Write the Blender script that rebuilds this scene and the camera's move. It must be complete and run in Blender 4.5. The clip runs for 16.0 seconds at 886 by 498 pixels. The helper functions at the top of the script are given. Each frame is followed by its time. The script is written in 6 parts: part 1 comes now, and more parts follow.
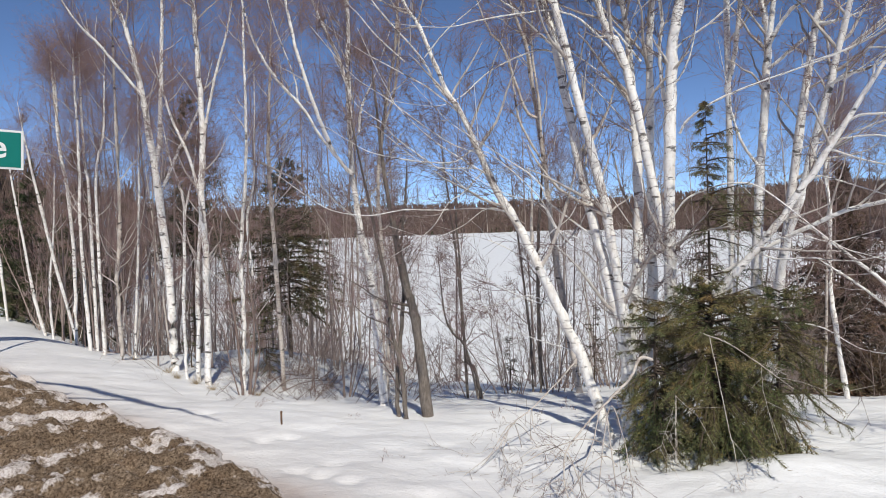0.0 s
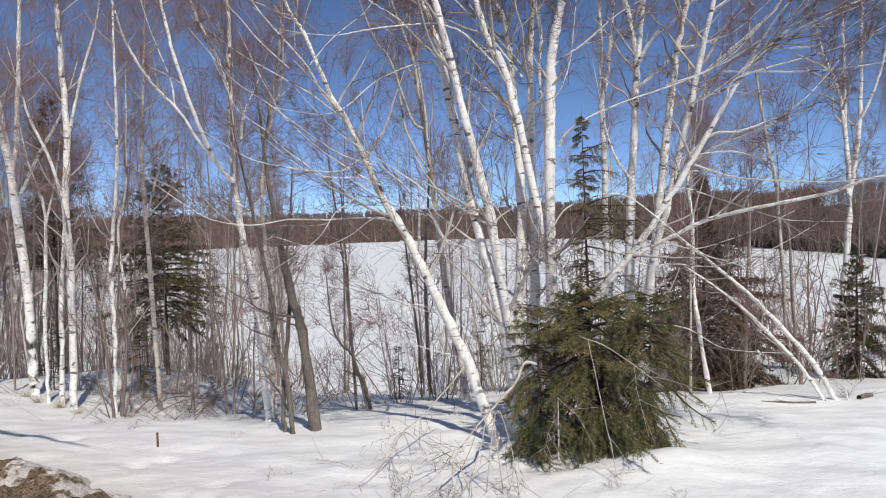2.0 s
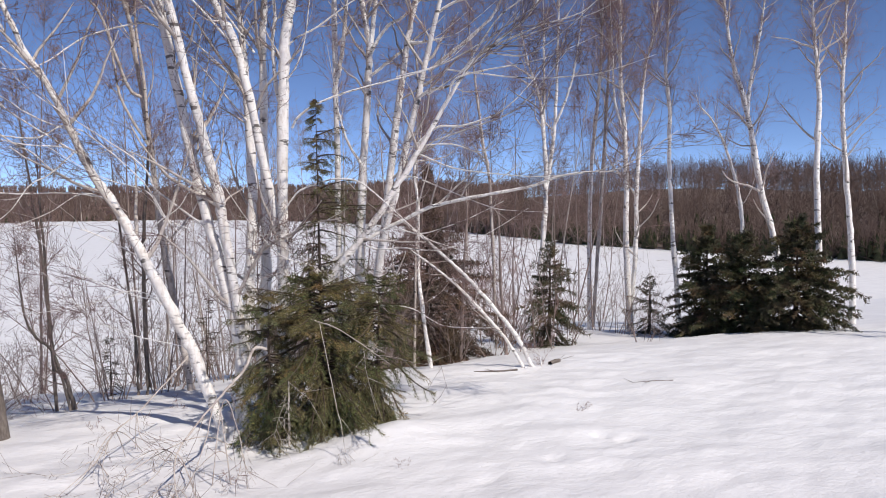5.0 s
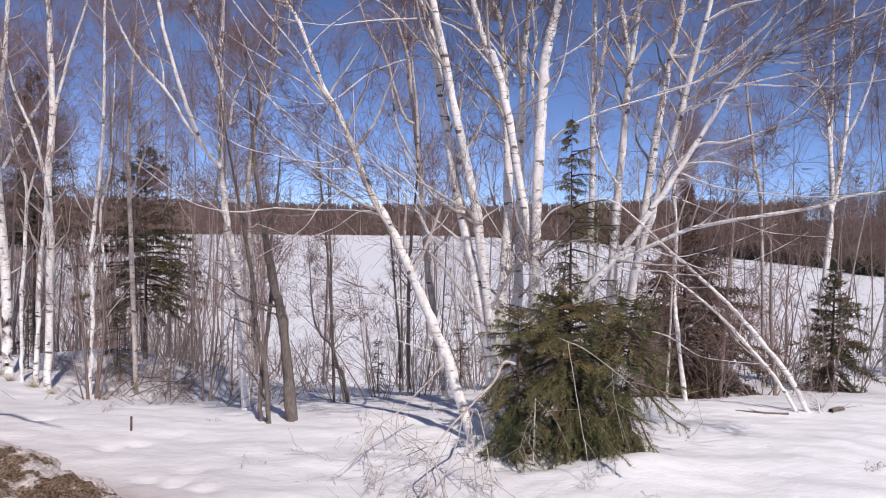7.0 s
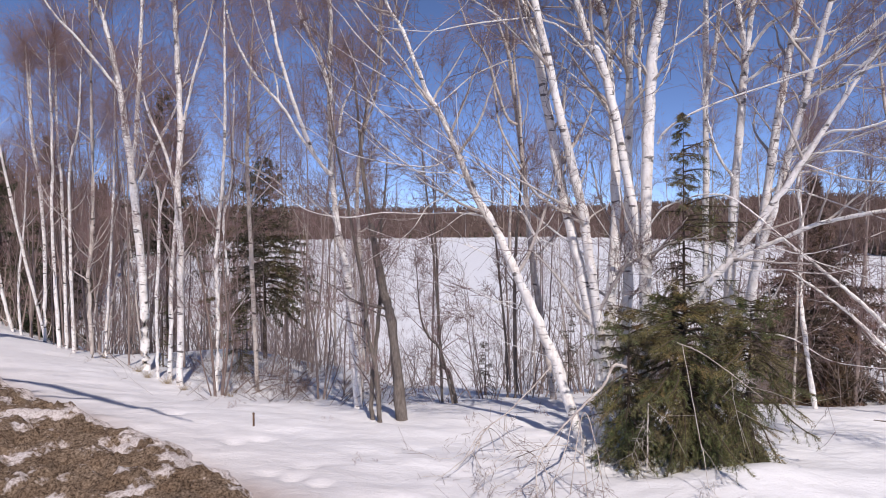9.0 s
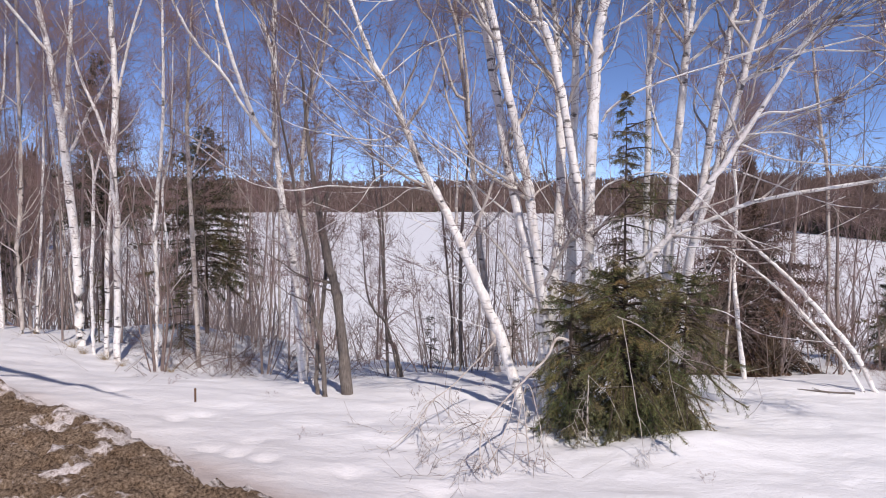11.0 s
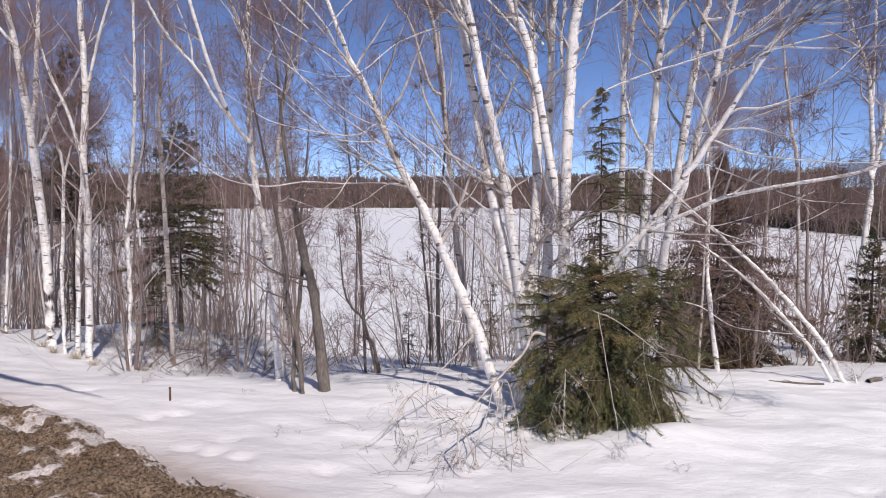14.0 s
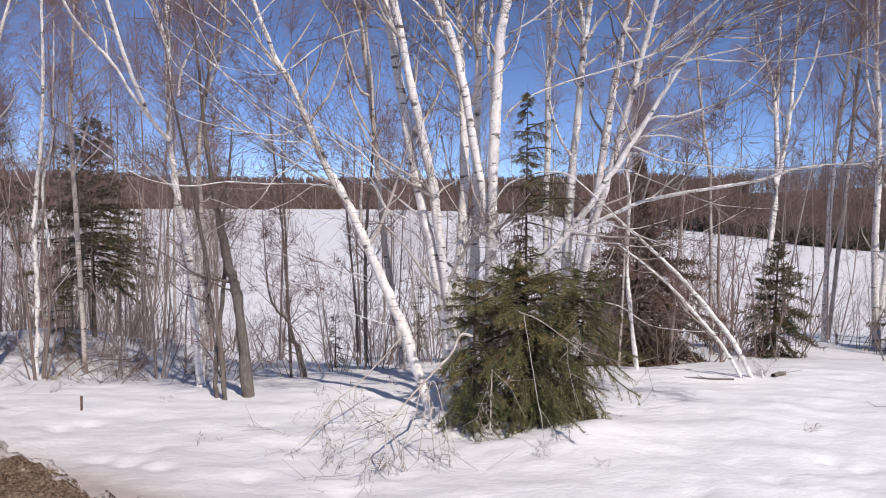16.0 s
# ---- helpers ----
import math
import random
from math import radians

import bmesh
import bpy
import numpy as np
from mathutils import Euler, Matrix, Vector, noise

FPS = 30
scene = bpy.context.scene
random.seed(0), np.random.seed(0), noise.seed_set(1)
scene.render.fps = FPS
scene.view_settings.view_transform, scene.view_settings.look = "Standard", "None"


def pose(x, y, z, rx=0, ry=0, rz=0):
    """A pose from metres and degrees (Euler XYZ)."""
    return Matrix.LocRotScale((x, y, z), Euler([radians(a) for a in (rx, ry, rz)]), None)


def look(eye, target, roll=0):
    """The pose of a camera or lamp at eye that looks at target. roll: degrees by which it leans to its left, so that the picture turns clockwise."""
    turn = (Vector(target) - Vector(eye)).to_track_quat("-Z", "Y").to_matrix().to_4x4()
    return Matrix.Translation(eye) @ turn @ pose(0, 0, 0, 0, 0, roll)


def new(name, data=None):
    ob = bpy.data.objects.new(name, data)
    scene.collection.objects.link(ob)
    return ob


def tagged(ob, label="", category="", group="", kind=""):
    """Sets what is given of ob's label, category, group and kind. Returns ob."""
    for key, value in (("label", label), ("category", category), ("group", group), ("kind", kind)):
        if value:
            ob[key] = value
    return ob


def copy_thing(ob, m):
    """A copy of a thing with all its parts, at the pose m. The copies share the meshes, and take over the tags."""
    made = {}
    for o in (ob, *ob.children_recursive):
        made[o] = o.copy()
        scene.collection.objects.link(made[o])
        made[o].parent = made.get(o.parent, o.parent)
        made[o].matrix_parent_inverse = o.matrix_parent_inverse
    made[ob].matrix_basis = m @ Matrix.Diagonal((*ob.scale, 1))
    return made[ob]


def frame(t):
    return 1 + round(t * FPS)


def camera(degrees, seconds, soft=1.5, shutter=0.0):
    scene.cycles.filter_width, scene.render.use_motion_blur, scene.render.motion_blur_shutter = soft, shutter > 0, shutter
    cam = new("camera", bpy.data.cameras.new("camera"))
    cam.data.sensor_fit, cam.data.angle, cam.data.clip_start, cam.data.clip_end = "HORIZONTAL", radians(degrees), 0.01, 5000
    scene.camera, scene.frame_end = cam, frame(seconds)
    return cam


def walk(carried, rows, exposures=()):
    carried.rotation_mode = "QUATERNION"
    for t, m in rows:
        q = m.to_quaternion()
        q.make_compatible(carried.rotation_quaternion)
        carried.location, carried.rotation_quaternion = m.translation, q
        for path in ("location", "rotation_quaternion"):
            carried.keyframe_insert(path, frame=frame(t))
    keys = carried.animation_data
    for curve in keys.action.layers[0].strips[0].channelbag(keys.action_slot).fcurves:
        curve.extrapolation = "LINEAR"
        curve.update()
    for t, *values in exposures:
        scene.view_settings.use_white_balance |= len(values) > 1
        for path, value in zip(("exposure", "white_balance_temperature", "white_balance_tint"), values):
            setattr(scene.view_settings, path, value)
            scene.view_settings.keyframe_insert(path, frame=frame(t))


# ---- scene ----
cam = camera(66.9, 16.0, soft=0.97)
EYE = 2.2                                     # over the snow at the foot of the bank


def turned(yaw, pitch, roll):
    """The camera stands in one place and only turns: degrees to the left, up, and leaning to its left."""
    return pose(0, 0, EYE, 90 + pitch, 0, yaw) @ pose(0, 0, 0, 0, 0, roll)


PATH = [
    (0.0, 10.86, -2.22, -1.52), (0.5, 7.56, -2.25, -0.67), (1.0, 6.56, -2.17, -0.70),
    (1.5, 4.66, -1.72, -1.45), (2.0, 1.28, -1.67, -1.66), (2.5, -3.04, -2.28, -1.30),
    (3.0, -7.35, -2.91, -0.99), (3.5, -13.16, -3.24, -0.61), (3.7, -15.73, -3.34, -0.32),
    (4.2, -20.20, -3.50, -0.20), (4.7, -22.00, -3.50, -0.10), (5.2, -20.00, -3.35, 0.00),
    (5.5, -17.00, -3.20, 0.00), (5.8, -13.27, -3.05, -0.02), (6.0, -10.45, -2.87, -0.14),
    (6.5, -4.25, -2.49, 1.14), (7.0, -0.00, -1.98, 1.11), (7.5, 3.53, -1.06, 1.35),
    (8.0, 7.40, -0.94, 0.74), (8.5, 9.72, -1.61, -0.53), (9.0, 8.97, -1.91, -0.12),
    (9.5, 6.82, -2.62, -0.15), (9.7, 5.96, -2.93, -0.11), (10.3, 4.60, -3.60, 0.10),
    (11.1, 4.40, -4.10, 0.60), (12.0, 4.48, -4.33, 0.89), (12.5, 4.42, -4.52, 0.73),
    (13.0, 4.30, -4.67, 0.13), (13.5, 3.81, -4.65, 0.26), (14.0, 2.43, -4.41, 0.40),
    (14.5, 0.43, -4.32, 0.62), (15.0, -1.15, -4.37, 0.89), (15.5, -2.67, -4.37, 0.96),
    (16.0, -3.74, -4.17, 0.91),
]
walk(cam, [(t, turned(yaw, pitch, roll)) for t, yaw, pitch, roll in PATH],
     exposures=[(0.0, 0.0, 6920, 9), (3.7, 0.02, 6920, 9), (5.8, 0.0, 6860, 20), (9.7, 0.0, 6800, 21), (16.0, 0.02, 6880, 18)])

# ---- daylight ----
SUN_UP, SUN_TURN = 48.0, 155.0                # height, and bearing from +y towards +x
world = bpy.data.worlds.new("world")
scene.world = world
world.use_nodes = True
wn = world.node_tree.nodes
sky = wn.new("ShaderNodeTexSky")
sky.sky_type, sky.sun_disc = "NISHITA", False
sky.sun_elevation, sky.sun_rotation = radians(SUN_UP), radians(SUN_TURN)
sky.altitude, sky.air_density, sky.dust_density, sky.ozone_density = 600, 0.42, 0.0, 6.0
world.node_tree.links.new(sky.outputs["Color"], wn["Background"].inputs["Color"])
wn["Background"].inputs["Strength"].default_value = 0.15
sun_data = bpy.data.lights.new("sun", "SUN")
sun_data.energy, sun_data.angle, sun_data.color = 3.75, radians(0.53), (1.0, 0.982, 0.915)
sun = new("sun", sun_data)
toward = Vector((math.sin(radians(SUN_TURN)) * math.cos(radians(SUN_UP)), math.cos(radians(SUN_TURN)) * math.cos(radians(SUN_UP)), math.sin(radians(SUN_UP))))
sun.matrix_world = look(toward * 50, (0, 0, 0))


# ---- materials ----
def material(name, rough=0.8, spec=0.3):
    m = bpy.data.materials.new(name)
    m.use_nodes = True
    b = m.node_tree.nodes["Principled BSDF"]
    b.inputs["Roughness"].default_value = rough
    b.inputs["Specular IOR Level"].default_value = spec
    return m, m.node_tree.nodes, m.node_tree.links, b


def where(nodes, links, scale, kind="Position"):
    """World coordinates, stretched."""
    geo, mapping = nodes.new("ShaderNodeNewGeometry"), nodes.new("ShaderNodeMapping")
    mapping.inputs["Scale"].default_value = scale
    links.new(geo.outputs[kind], mapping.inputs["Vector"])
    return mapping.outputs["Vector"]


def noise_node(nodes, links, vector, scale, detail=4, rough=0.6):
    n = nodes.new("ShaderNodeTexNoise")
    n.inputs["Scale"].default_value, n.inputs["Detail"].default_value, n.inputs["Roughness"].default_value = scale, detail, rough
    links.new(vector, n.inputs["Vector"])
    return n.outputs["Fac"]


def ramp(nodes, links, fac, *stops):
    r = nodes.new("ShaderNodeValToRGB")
    e = r.color_ramp.elements
    while len(e) < len(stops):
        e.new(0.5)
    for el, (at, col) in zip(e, stops):
        el.position, el.color = at, (*col, 1)
    links.new(fac, r.inputs["Fac"])
    return r.outputs["Color"]


def mixed(nodes, links, fac, a, b, mode="MIX"):
    m = nodes.new("ShaderNodeMix")
    m.data_type, m.blend_type = "RGBA", mode
    for socket, value in ((m.inputs["Factor"], fac), (m.inputs["A"], a), (m.inputs["B"], b)):
        if isinstance(value, bpy.types.NodeSocket):
            links.new(value, socket)
        else:
            socket.default_value = value if isinstance(value, float) else (*value, 1)
    return m.outputs["Result"]


def bumped(nodes, links, b, height, strength, distance):
    n = nodes.new("ShaderNodeBump")
    n.inputs["Strength"].default_value, n.inputs["Distance"].default_value = strength, distance
    links.new(height, n.inputs["Height"])
    links.new(n.outputs["Normal"], b.inputs["Normal"])


ROAD_AT, ROAD_ALONG, ROAD_ACROSS = (-2.1, 4.82), (-0.858, 0.513), (0.513, 0.858)


def snow_material():
    m, n, k, b = material("old_snow", 0.55, 0.35)
    p = where(n, k, (1, 1, 1))
    tone = ramp(n, k, noise_node(n, k, p, 0.9, 5), (0.3, (0.775, 0.777, 0.787)), (0.7, (0.875, 0.876, 0.877)))
    grit = ramp(n, k, noise_node(n, k, p, 38, 3, 0.7), (0.27, (0.62, 0.58, 0.53)), (0.34, (1, 1, 1)))
    tone = mixed(n, k, 0.7, tone, grit, "MULTIPLY")
    # road grime fades out with the distance from the kerb of gravel
    dot = n.new("ShaderNodeVectorMath")
    dot.operation = "DOT_PRODUCT"
    dot.inputs[1].default_value = (*ROAD_ACROSS, 0)
    k.new(where(n, k, (1, 1, 1)), dot.inputs[0])
    off = n.new("ShaderNodeMath")
    off.operation = "ADD"
    off.inputs[1].default_value = -(ROAD_AT[0] * ROAD_ACROSS[0] + ROAD_AT[1] * ROAD_ACROSS[1])
    k.new(dot.outputs["Value"], off.inputs[0])
    ragged = n.new("ShaderNodeMath")
    ragged.operation = "MULTIPLY_ADD"
    ragged.inputs[1].default_value = -0.27
    k.new(noise_node(n, k, p, 2.2, 5, 0.65), ragged.inputs[0])
    k.new(off.outputs[0], ragged.inputs[2])
    third = n.new("ShaderNodeMath")
    third.operation = "MULTIPLY"
    third.inputs[1].default_value = 0.25
    k.new(ragged.outputs[0], third.inputs[0])
    grime = ramp(n, k, third.outputs[0], (0.0, (0.58, 0.50, 0.47)), (0.025, (0.72, 0.655, 0.635)), (0.075, (0.86, 0.83, 0.825)), (0.35, (0.93, 0.92, 0.93)), (1.0, (1, 1, 1)))
    tone = mixed(n, k, 1.0, tone, grime, "MULTIPLY")
    k.new(tone, b.inputs["Base Color"])
    fine = noise_node(n, k, where(n, k, (1.0, 1.5, 1)), 3.2, 6, 0.55)
    crust = noise_node(n, k, where(n, k, (1.0, 1.9, 1)), 14.0, 5, 0.65)
    both = n.new("ShaderNodeMath")
    both.operation = "MULTIPLY_ADD"
    both.inputs[1].default_value = 0.26
    k.new(crust, both.inputs[0])
    k.new(fine, both.inputs[2])
    # wind ripples a few paces long, that still show far out on the lake
    drift = n.new("ShaderNodeMath")
    drift.operation = "MULTIPLY_ADD"
    drift.inputs[1].default_value = 2.2
    k.new(noise_node(n, k, where(n, k, (0.55, 0.8, 1)), 1.0, 3, 0.55), drift.inputs[0])
    k.new(both.outputs[0], drift.inputs[2])
    bumped(n, k, b, drift.outputs[0], 0.34, 0.10)
    return m


def from_kerb(n, k):
    """Metres out from the line of the kerb of gravel."""
    dot = n.new("ShaderNodeVectorMath")
    dot.operation = "DOT_PRODUCT"
    dot.inputs[1].default_value = (*ROAD_ACROSS, 0)
    k.new(where(n, k, (1, 1, 1)), dot.inputs[0])
    off = n.new("ShaderNodeMath")
    off.operation = "ADD"
    off.inputs[1].default_value = -(ROAD_AT[0] * ROAD_ACROSS[0] + ROAD_AT[1] * ROAD_ACROSS[1])
    k.new(dot.outputs["Value"], off.inputs[0])
    return off.outputs[0]


def dirt_material():
    m, n, k, b = material("thawing_gravel_dirt", 0.95, 0.15)
    p = where(n, k, (1, 1, 1))
    cells = n.new("ShaderNodeTexVoronoi")
    cells.inputs["Scale"].default_value, cells.inputs["Randomness"].default_value = 48, 1.0
    k.new(p, cells.inputs["Vector"])
    clod = mixed(n, k, 0.12, noise_node(n, k, p, 44, 4, 0.7), ramp(n, k, cells.outputs["Distance"], (0.1, (0.72, 0.72, 0.72)), (0.75, (0.2, 0.2, 0.2))))
    wide = noise_node(n, k, p, 4, 4, 0.6)
    soil = ramp(n, k, clod, (0.36, (0.066, 0.044, 0.03)), (0.48, (0.225, 0.16, 0.11)), (0.62, (0.40, 0.305, 0.225)))
    soil = mixed(n, k, 0.8, soil, ramp(n, k, wide, (0.35, (0.66, 0.6, 0.55)), (0.6, (1, 1, 1))), "MULTIPLY")
    # thawing snow lies in patches, and more of it towards the bank
    edge = n.new("ShaderNodeMath")
    edge.operation = "MULTIPLY_ADD"
    edge.inputs[1].default_value = 0.62
    k.new(from_kerb(n, k), edge.inputs[0])
    crust = n.new("ShaderNodeMath")
    crust.operation = "ADD"
    crust.inputs[1].default_value = 0.005
    k.new(noise_node(n, k, where(n, k, (1, 1.3, 1)), 2.1, 7, 0.66), crust.inputs[0])
    k.new(crust.outputs[0], edge.inputs[2])
    low = n.new("ShaderNodeMath")
    low.operation = "MAXIMUM"
    k.new(edge.outputs[0], low.inputs[0])
    shift = n.new("ShaderNodeMath")
    shift.operation = "ADD"
    shift.inputs[1].default_value = -0.068
    k.new(noise_node(n, k, where(n, k, (1, 1.3, 1)), 1.7, 7, 0.66), shift.inputs[0])
    k.new(shift.outputs[0], low.inputs[1])
    ice = ramp(n, k, low.outputs[0], (0.475, (0, 0, 0)), (0.53, (1, 1, 1)))
    slush = ramp(n, k, clod, (0.36, (0.44, 0.36, 0.32)), (0.46, (0.68, 0.60, 0.57)), (0.58, (0.80, 0.745, 0.725)))
    k.new(mixed(n, k, ice, soil, slush), b.inputs["Base Color"])
    bumped(n, k, b, clod, 0.9, 0.035)
    return m


def birch_material(name, white, grey, marks):
    m, n, k, b = material(name, 0.75, 0.25)
    bands = noise_node(n, k, where(n, k, (8, 8, 46)), 1.0, 4, 0.65)
    patches = noise_node(n, k, where(n, k, (5, 5, 3.2)), 1.3, 5, 0.65)
    tone = ramp(n, k, patches, (0.34, grey), (0.5, white), (0.75, white))
    peel = ramp(n, k, noise_node(n, k, where(n, k, (26, 26, 9)), 1.0, 6, 0.7), (0.38, (0.62, 0.55, 0.5)), (0.52, (1, 1, 1)))
    tone = mixed(n, k, 0.45, tone, peel, "MULTIPLY")
    dashes = ramp(n, k, bands, (marks - 0.05, (0.13, 0.11, 0.1)), (marks, (1, 1, 1)))
    scars = ramp(n, k, noise_node(n, k, where(n, k, (6, 6, 16)), 1.0, 3, 0.55), (0.335, (0.06, 0.05, 0.05)), (0.385, (1, 1, 1)))
    tone = mixed(n, k, 0.5, tone, dashes, "MULTIPLY")
    tone = mixed(n, k, 0.85, tone, scars, "MULTIPLY")
    k.new(tone, b.inputs["Base Color"])
    bumped(n, k, b, bands, 0.5, 0.01)
    return m


def bark_material(name, dark, light, scale=(30, 30, 7)):
    m, n, k, b = material(name, 0.9, 0.15)
    f = noise_node(n, k, where(n, k, scale), 1.0, 6, 0.65)
    wide = noise_node(n, k, where(n, k, (3, 3, 3)), 1.0, 3)
    tone = mixed(n, k, wide, ramp(n, k, f, (0.3, dark), (0.7, light)), dark)
    k.new(tone, b.inputs["Base Color"])
    bumped(n, k, b, f, 0.9, 0.025)
    return m


def needle_material(name, dark, light, dead):
    m, n, k, b = material(name, 0.6, 0.3)
    info = n.new("ShaderNodeNewGeometry")
    tone = ramp(n, k, info.outputs["Random Per Island"], (0.0, dark), (0.75, light), (1.0, dead))
    old = ramp(n, k, noise_node(n, k, where(n, k, (1, 1, 1)), 2.6, 3), (0.40, (0, 0, 0)), (0.64, (0.75, 0.75, 0.75)))
    tone = mixed(n, k, old, tone, dead)
    # every bough has its own cast, from deep green to straw
    cast = n.new("ShaderNodeObjectInfo")
    tone = mixed(n, k, 1.0, tone, ramp(n, k, cast.outputs["Random"], (0.0, (0.62, 0.74, 0.62)), (0.45, (1, 1, 1)), (0.8, (1.18, 1.12, 0.9)), (1.0, (1.45, 1.1, 0.95))), "MULTIPLY")
    k.new(tone, b.inputs["Base Color"])
    return m


def islands_material(name, *tones, rough=0.9):
    m, n, k, b = material(name, rough, 0.1)
    info = n.new("ShaderNodeNewGeometry")
    tone = ramp(n, k, info.outputs["Random Per Island"], *tones)
    k.new(mixed(n, k, noise_node(n, k, where(n, k, (1, 1, 1)), 0.35, 3), tone, tones[0][1]), b.inputs["Base Color"])
    return m


def plain(name, colour, rough=0.5, grain=40, depth=0.25):
    m, n, k, b = material(name, rough, 0.4)
    f = noise_node(n, k, where(n, k, (1, 1, 1)), grain, 4)
    k.new(mixed(n, k, f, colour, tuple(c * (1 - depth) for c in colour)), b.inputs["Base Color"])
    return m


SNOW = snow_material()
DIRT = dirt_material()
BIRCH = birch_material("white_birch_bark", (0.93, 0.91, 0.88), (0.74, 0.69, 0.645), 0.395)
GREYBIRCH = birch_material("greyed_birch_bark", (0.60, 0.54, 0.49), (0.36, 0.31, 0.28), 0.39)
LIMB = bark_material("pale_limb_bark", (0.50, 0.44, 0.40), (0.86, 0.81, 0.76))
TWIG = bark_material("birch_twig_bark", (0.23, 0.145, 0.135), (0.50, 0.36, 0.34))
PALETWIG = bark_material("pale_twig_bark", (0.3, 0.235, 0.21), (0.66, 0.57, 0.52))
BROWN = bark_material("alder_bark", (0.12, 0.10, 0.088), (0.44, 0.38, 0.33), (55, 55, 13))
SHRUBBARK = bark_material("shrub_bark", (0.23, 0.175, 0.155), (0.54, 0.45, 0.41))
DARKTWIG = bark_material("dark_birch_twig_bark", (0.15, 0.10, 0.092), (0.40, 0.295, 0.275))
BENTBARK = bark_material("bent_brush_bark", (0.16, 0.115, 0.1), (0.40, 0.315, 0.285))
NEEDLE = needle_material("fir_needles", (0.05, 0.072, 0.032), (0.165, 0.195, 0.075), (0.21, 0.155, 0.078))
DARKNEEDLE = needle_material("spruce_needles", (0.03, 0.044, 0.021), (0.088, 0.108, 0.048), (0.135, 0.095, 0.065))
BROWNNEEDLE = needle_material("browned_spruce_needles", (0.045, 0.036, 0.026), (0.125, 0.095, 0.065), (0.18, 0.11, 0.088))
LITTER = bark_material("woodland_litter", (0.12, 0.09, 0.075), (0.34, 0.28, 0.25), (0.5, 0.5, 0.5))
SPRUCEBARK = bark_material("spruce_bark", (0.06, 0.045, 0.035), (0.17, 0.13, 0.1))
DRYGRASS = islands_material("dry_grass", (0.0, (0.36, 0.28, 0.17)), (1.0, (0.6, 0.5, 0.34)))
HARDWOODS = islands_material("far_bare_hardwoods", (0.0, (0.125, 0.086, 0.072)), (0.6, (0.18, 0.13, 0.112)), (0.97, (0.225, 0.168, 0.148)), (1.0, (0.45, 0.40, 0.36)))
CONIFERS = islands_material("far_conifers", (0.0, (0.04, 0.046, 0.026)), (1.0, (0.105, 0.105, 0.055)))
GREEN = plain("green_sign_paint", (0.0, 0.19, 0.155), 0.35, 25, 0.12)
WHITE = plain("white_sign_paint", (0.82, 0.83, 0.82), 0.35, 25, 0.08)
STEEL = plain("galvanised_steel", (0.42, 0.43, 0.44), 0.4, 60, 0.3)
STAKEWOOD = bark_material("weathered_stake_wood", (0.10, 0.055, 0.035), (0.24, 0.15, 0.1))


# ---- the lie of the land ----
LAKE = -5.8                                   # level of the frozen lake, 8 m below the eye
EDGE_X = (-60, -15.8, -10.3, -8.0, -6.6, -5.6, -4.8, -3.0, 0.0, 3.0, 9.5, 60)
EDGE_Y = (50, 16.0, 11.9, 10.15, 9.15, 8.6, 8.2, 7.9, 8.3, 9.0, 9.0, 12)
SHORE_A = (-180, -120, -80, -50, -40, -32, -24, -18, -8, 0, 10, 20, 31, 36, 42, 70, 180)
SHORE_R = (90, 90, 100, 122, 134, 152, 215, 300, 440, 510, 470, 430, 400, 75, 38, 34, 90)
RISE = (6, 6, 6, 7, 8, 7, 9, 15, 19, 19, 17, 16, 14, 4, 2, 2, 6)

PITS = ((-2.45, 5.64), (-2.23, 5.55), (-3.24, 6.47), (-2.20, 5.82), (-4.42, 7.38), (-2.19, 5.47), (-1.90, 5.35), (-1.16, 5.22), (-0.41, 4.96), (-2.99, 6.60), (3.78, 5.47), (4.14, 4.18), (2.29, 4.87), (3.94, 5.30), (3.02, 5.06))   # thawed pits


def hash2(i, j, k):
    n = (i.astype(np.int64) * 374761393 + j.astype(np.int64) * 668265263 + k * 1442695041) & 0x7FFFFFFF
    n = ((n ^ (n >> 13)) * 1274126177) & 0x7FFFFFFF
    return ((n ^ (n >> 16)) & 0xFFFF) / 65535.0


def value_noise(x, y, k=0):
    i, j = np.floor(x), np.floor(y)
    u, v = x - i, y - j
    u, v = u * u * (3 - 2 * u), v * v * (3 - 2 * v)
    a, b, c, d = hash2(i, j, k), hash2(i + 1, j, k), hash2(i, j + 1, k), hash2(i + 1, j + 1, k)
    return (a * (1 - u) + b * u) * (1 - v) + (c * (1 - u) + d * u) * v - 0.5


def lumps(x, y, size, octaves=3, k=0):
    total, amp = 0.0, 1.0
    for o in range(octaves):
        total = total + amp * value_noise(x / size + 7.3 * o, y / size - 3.1 * o, k + o)
        size, amp = size * 0.5, amp * 0.5
    return total


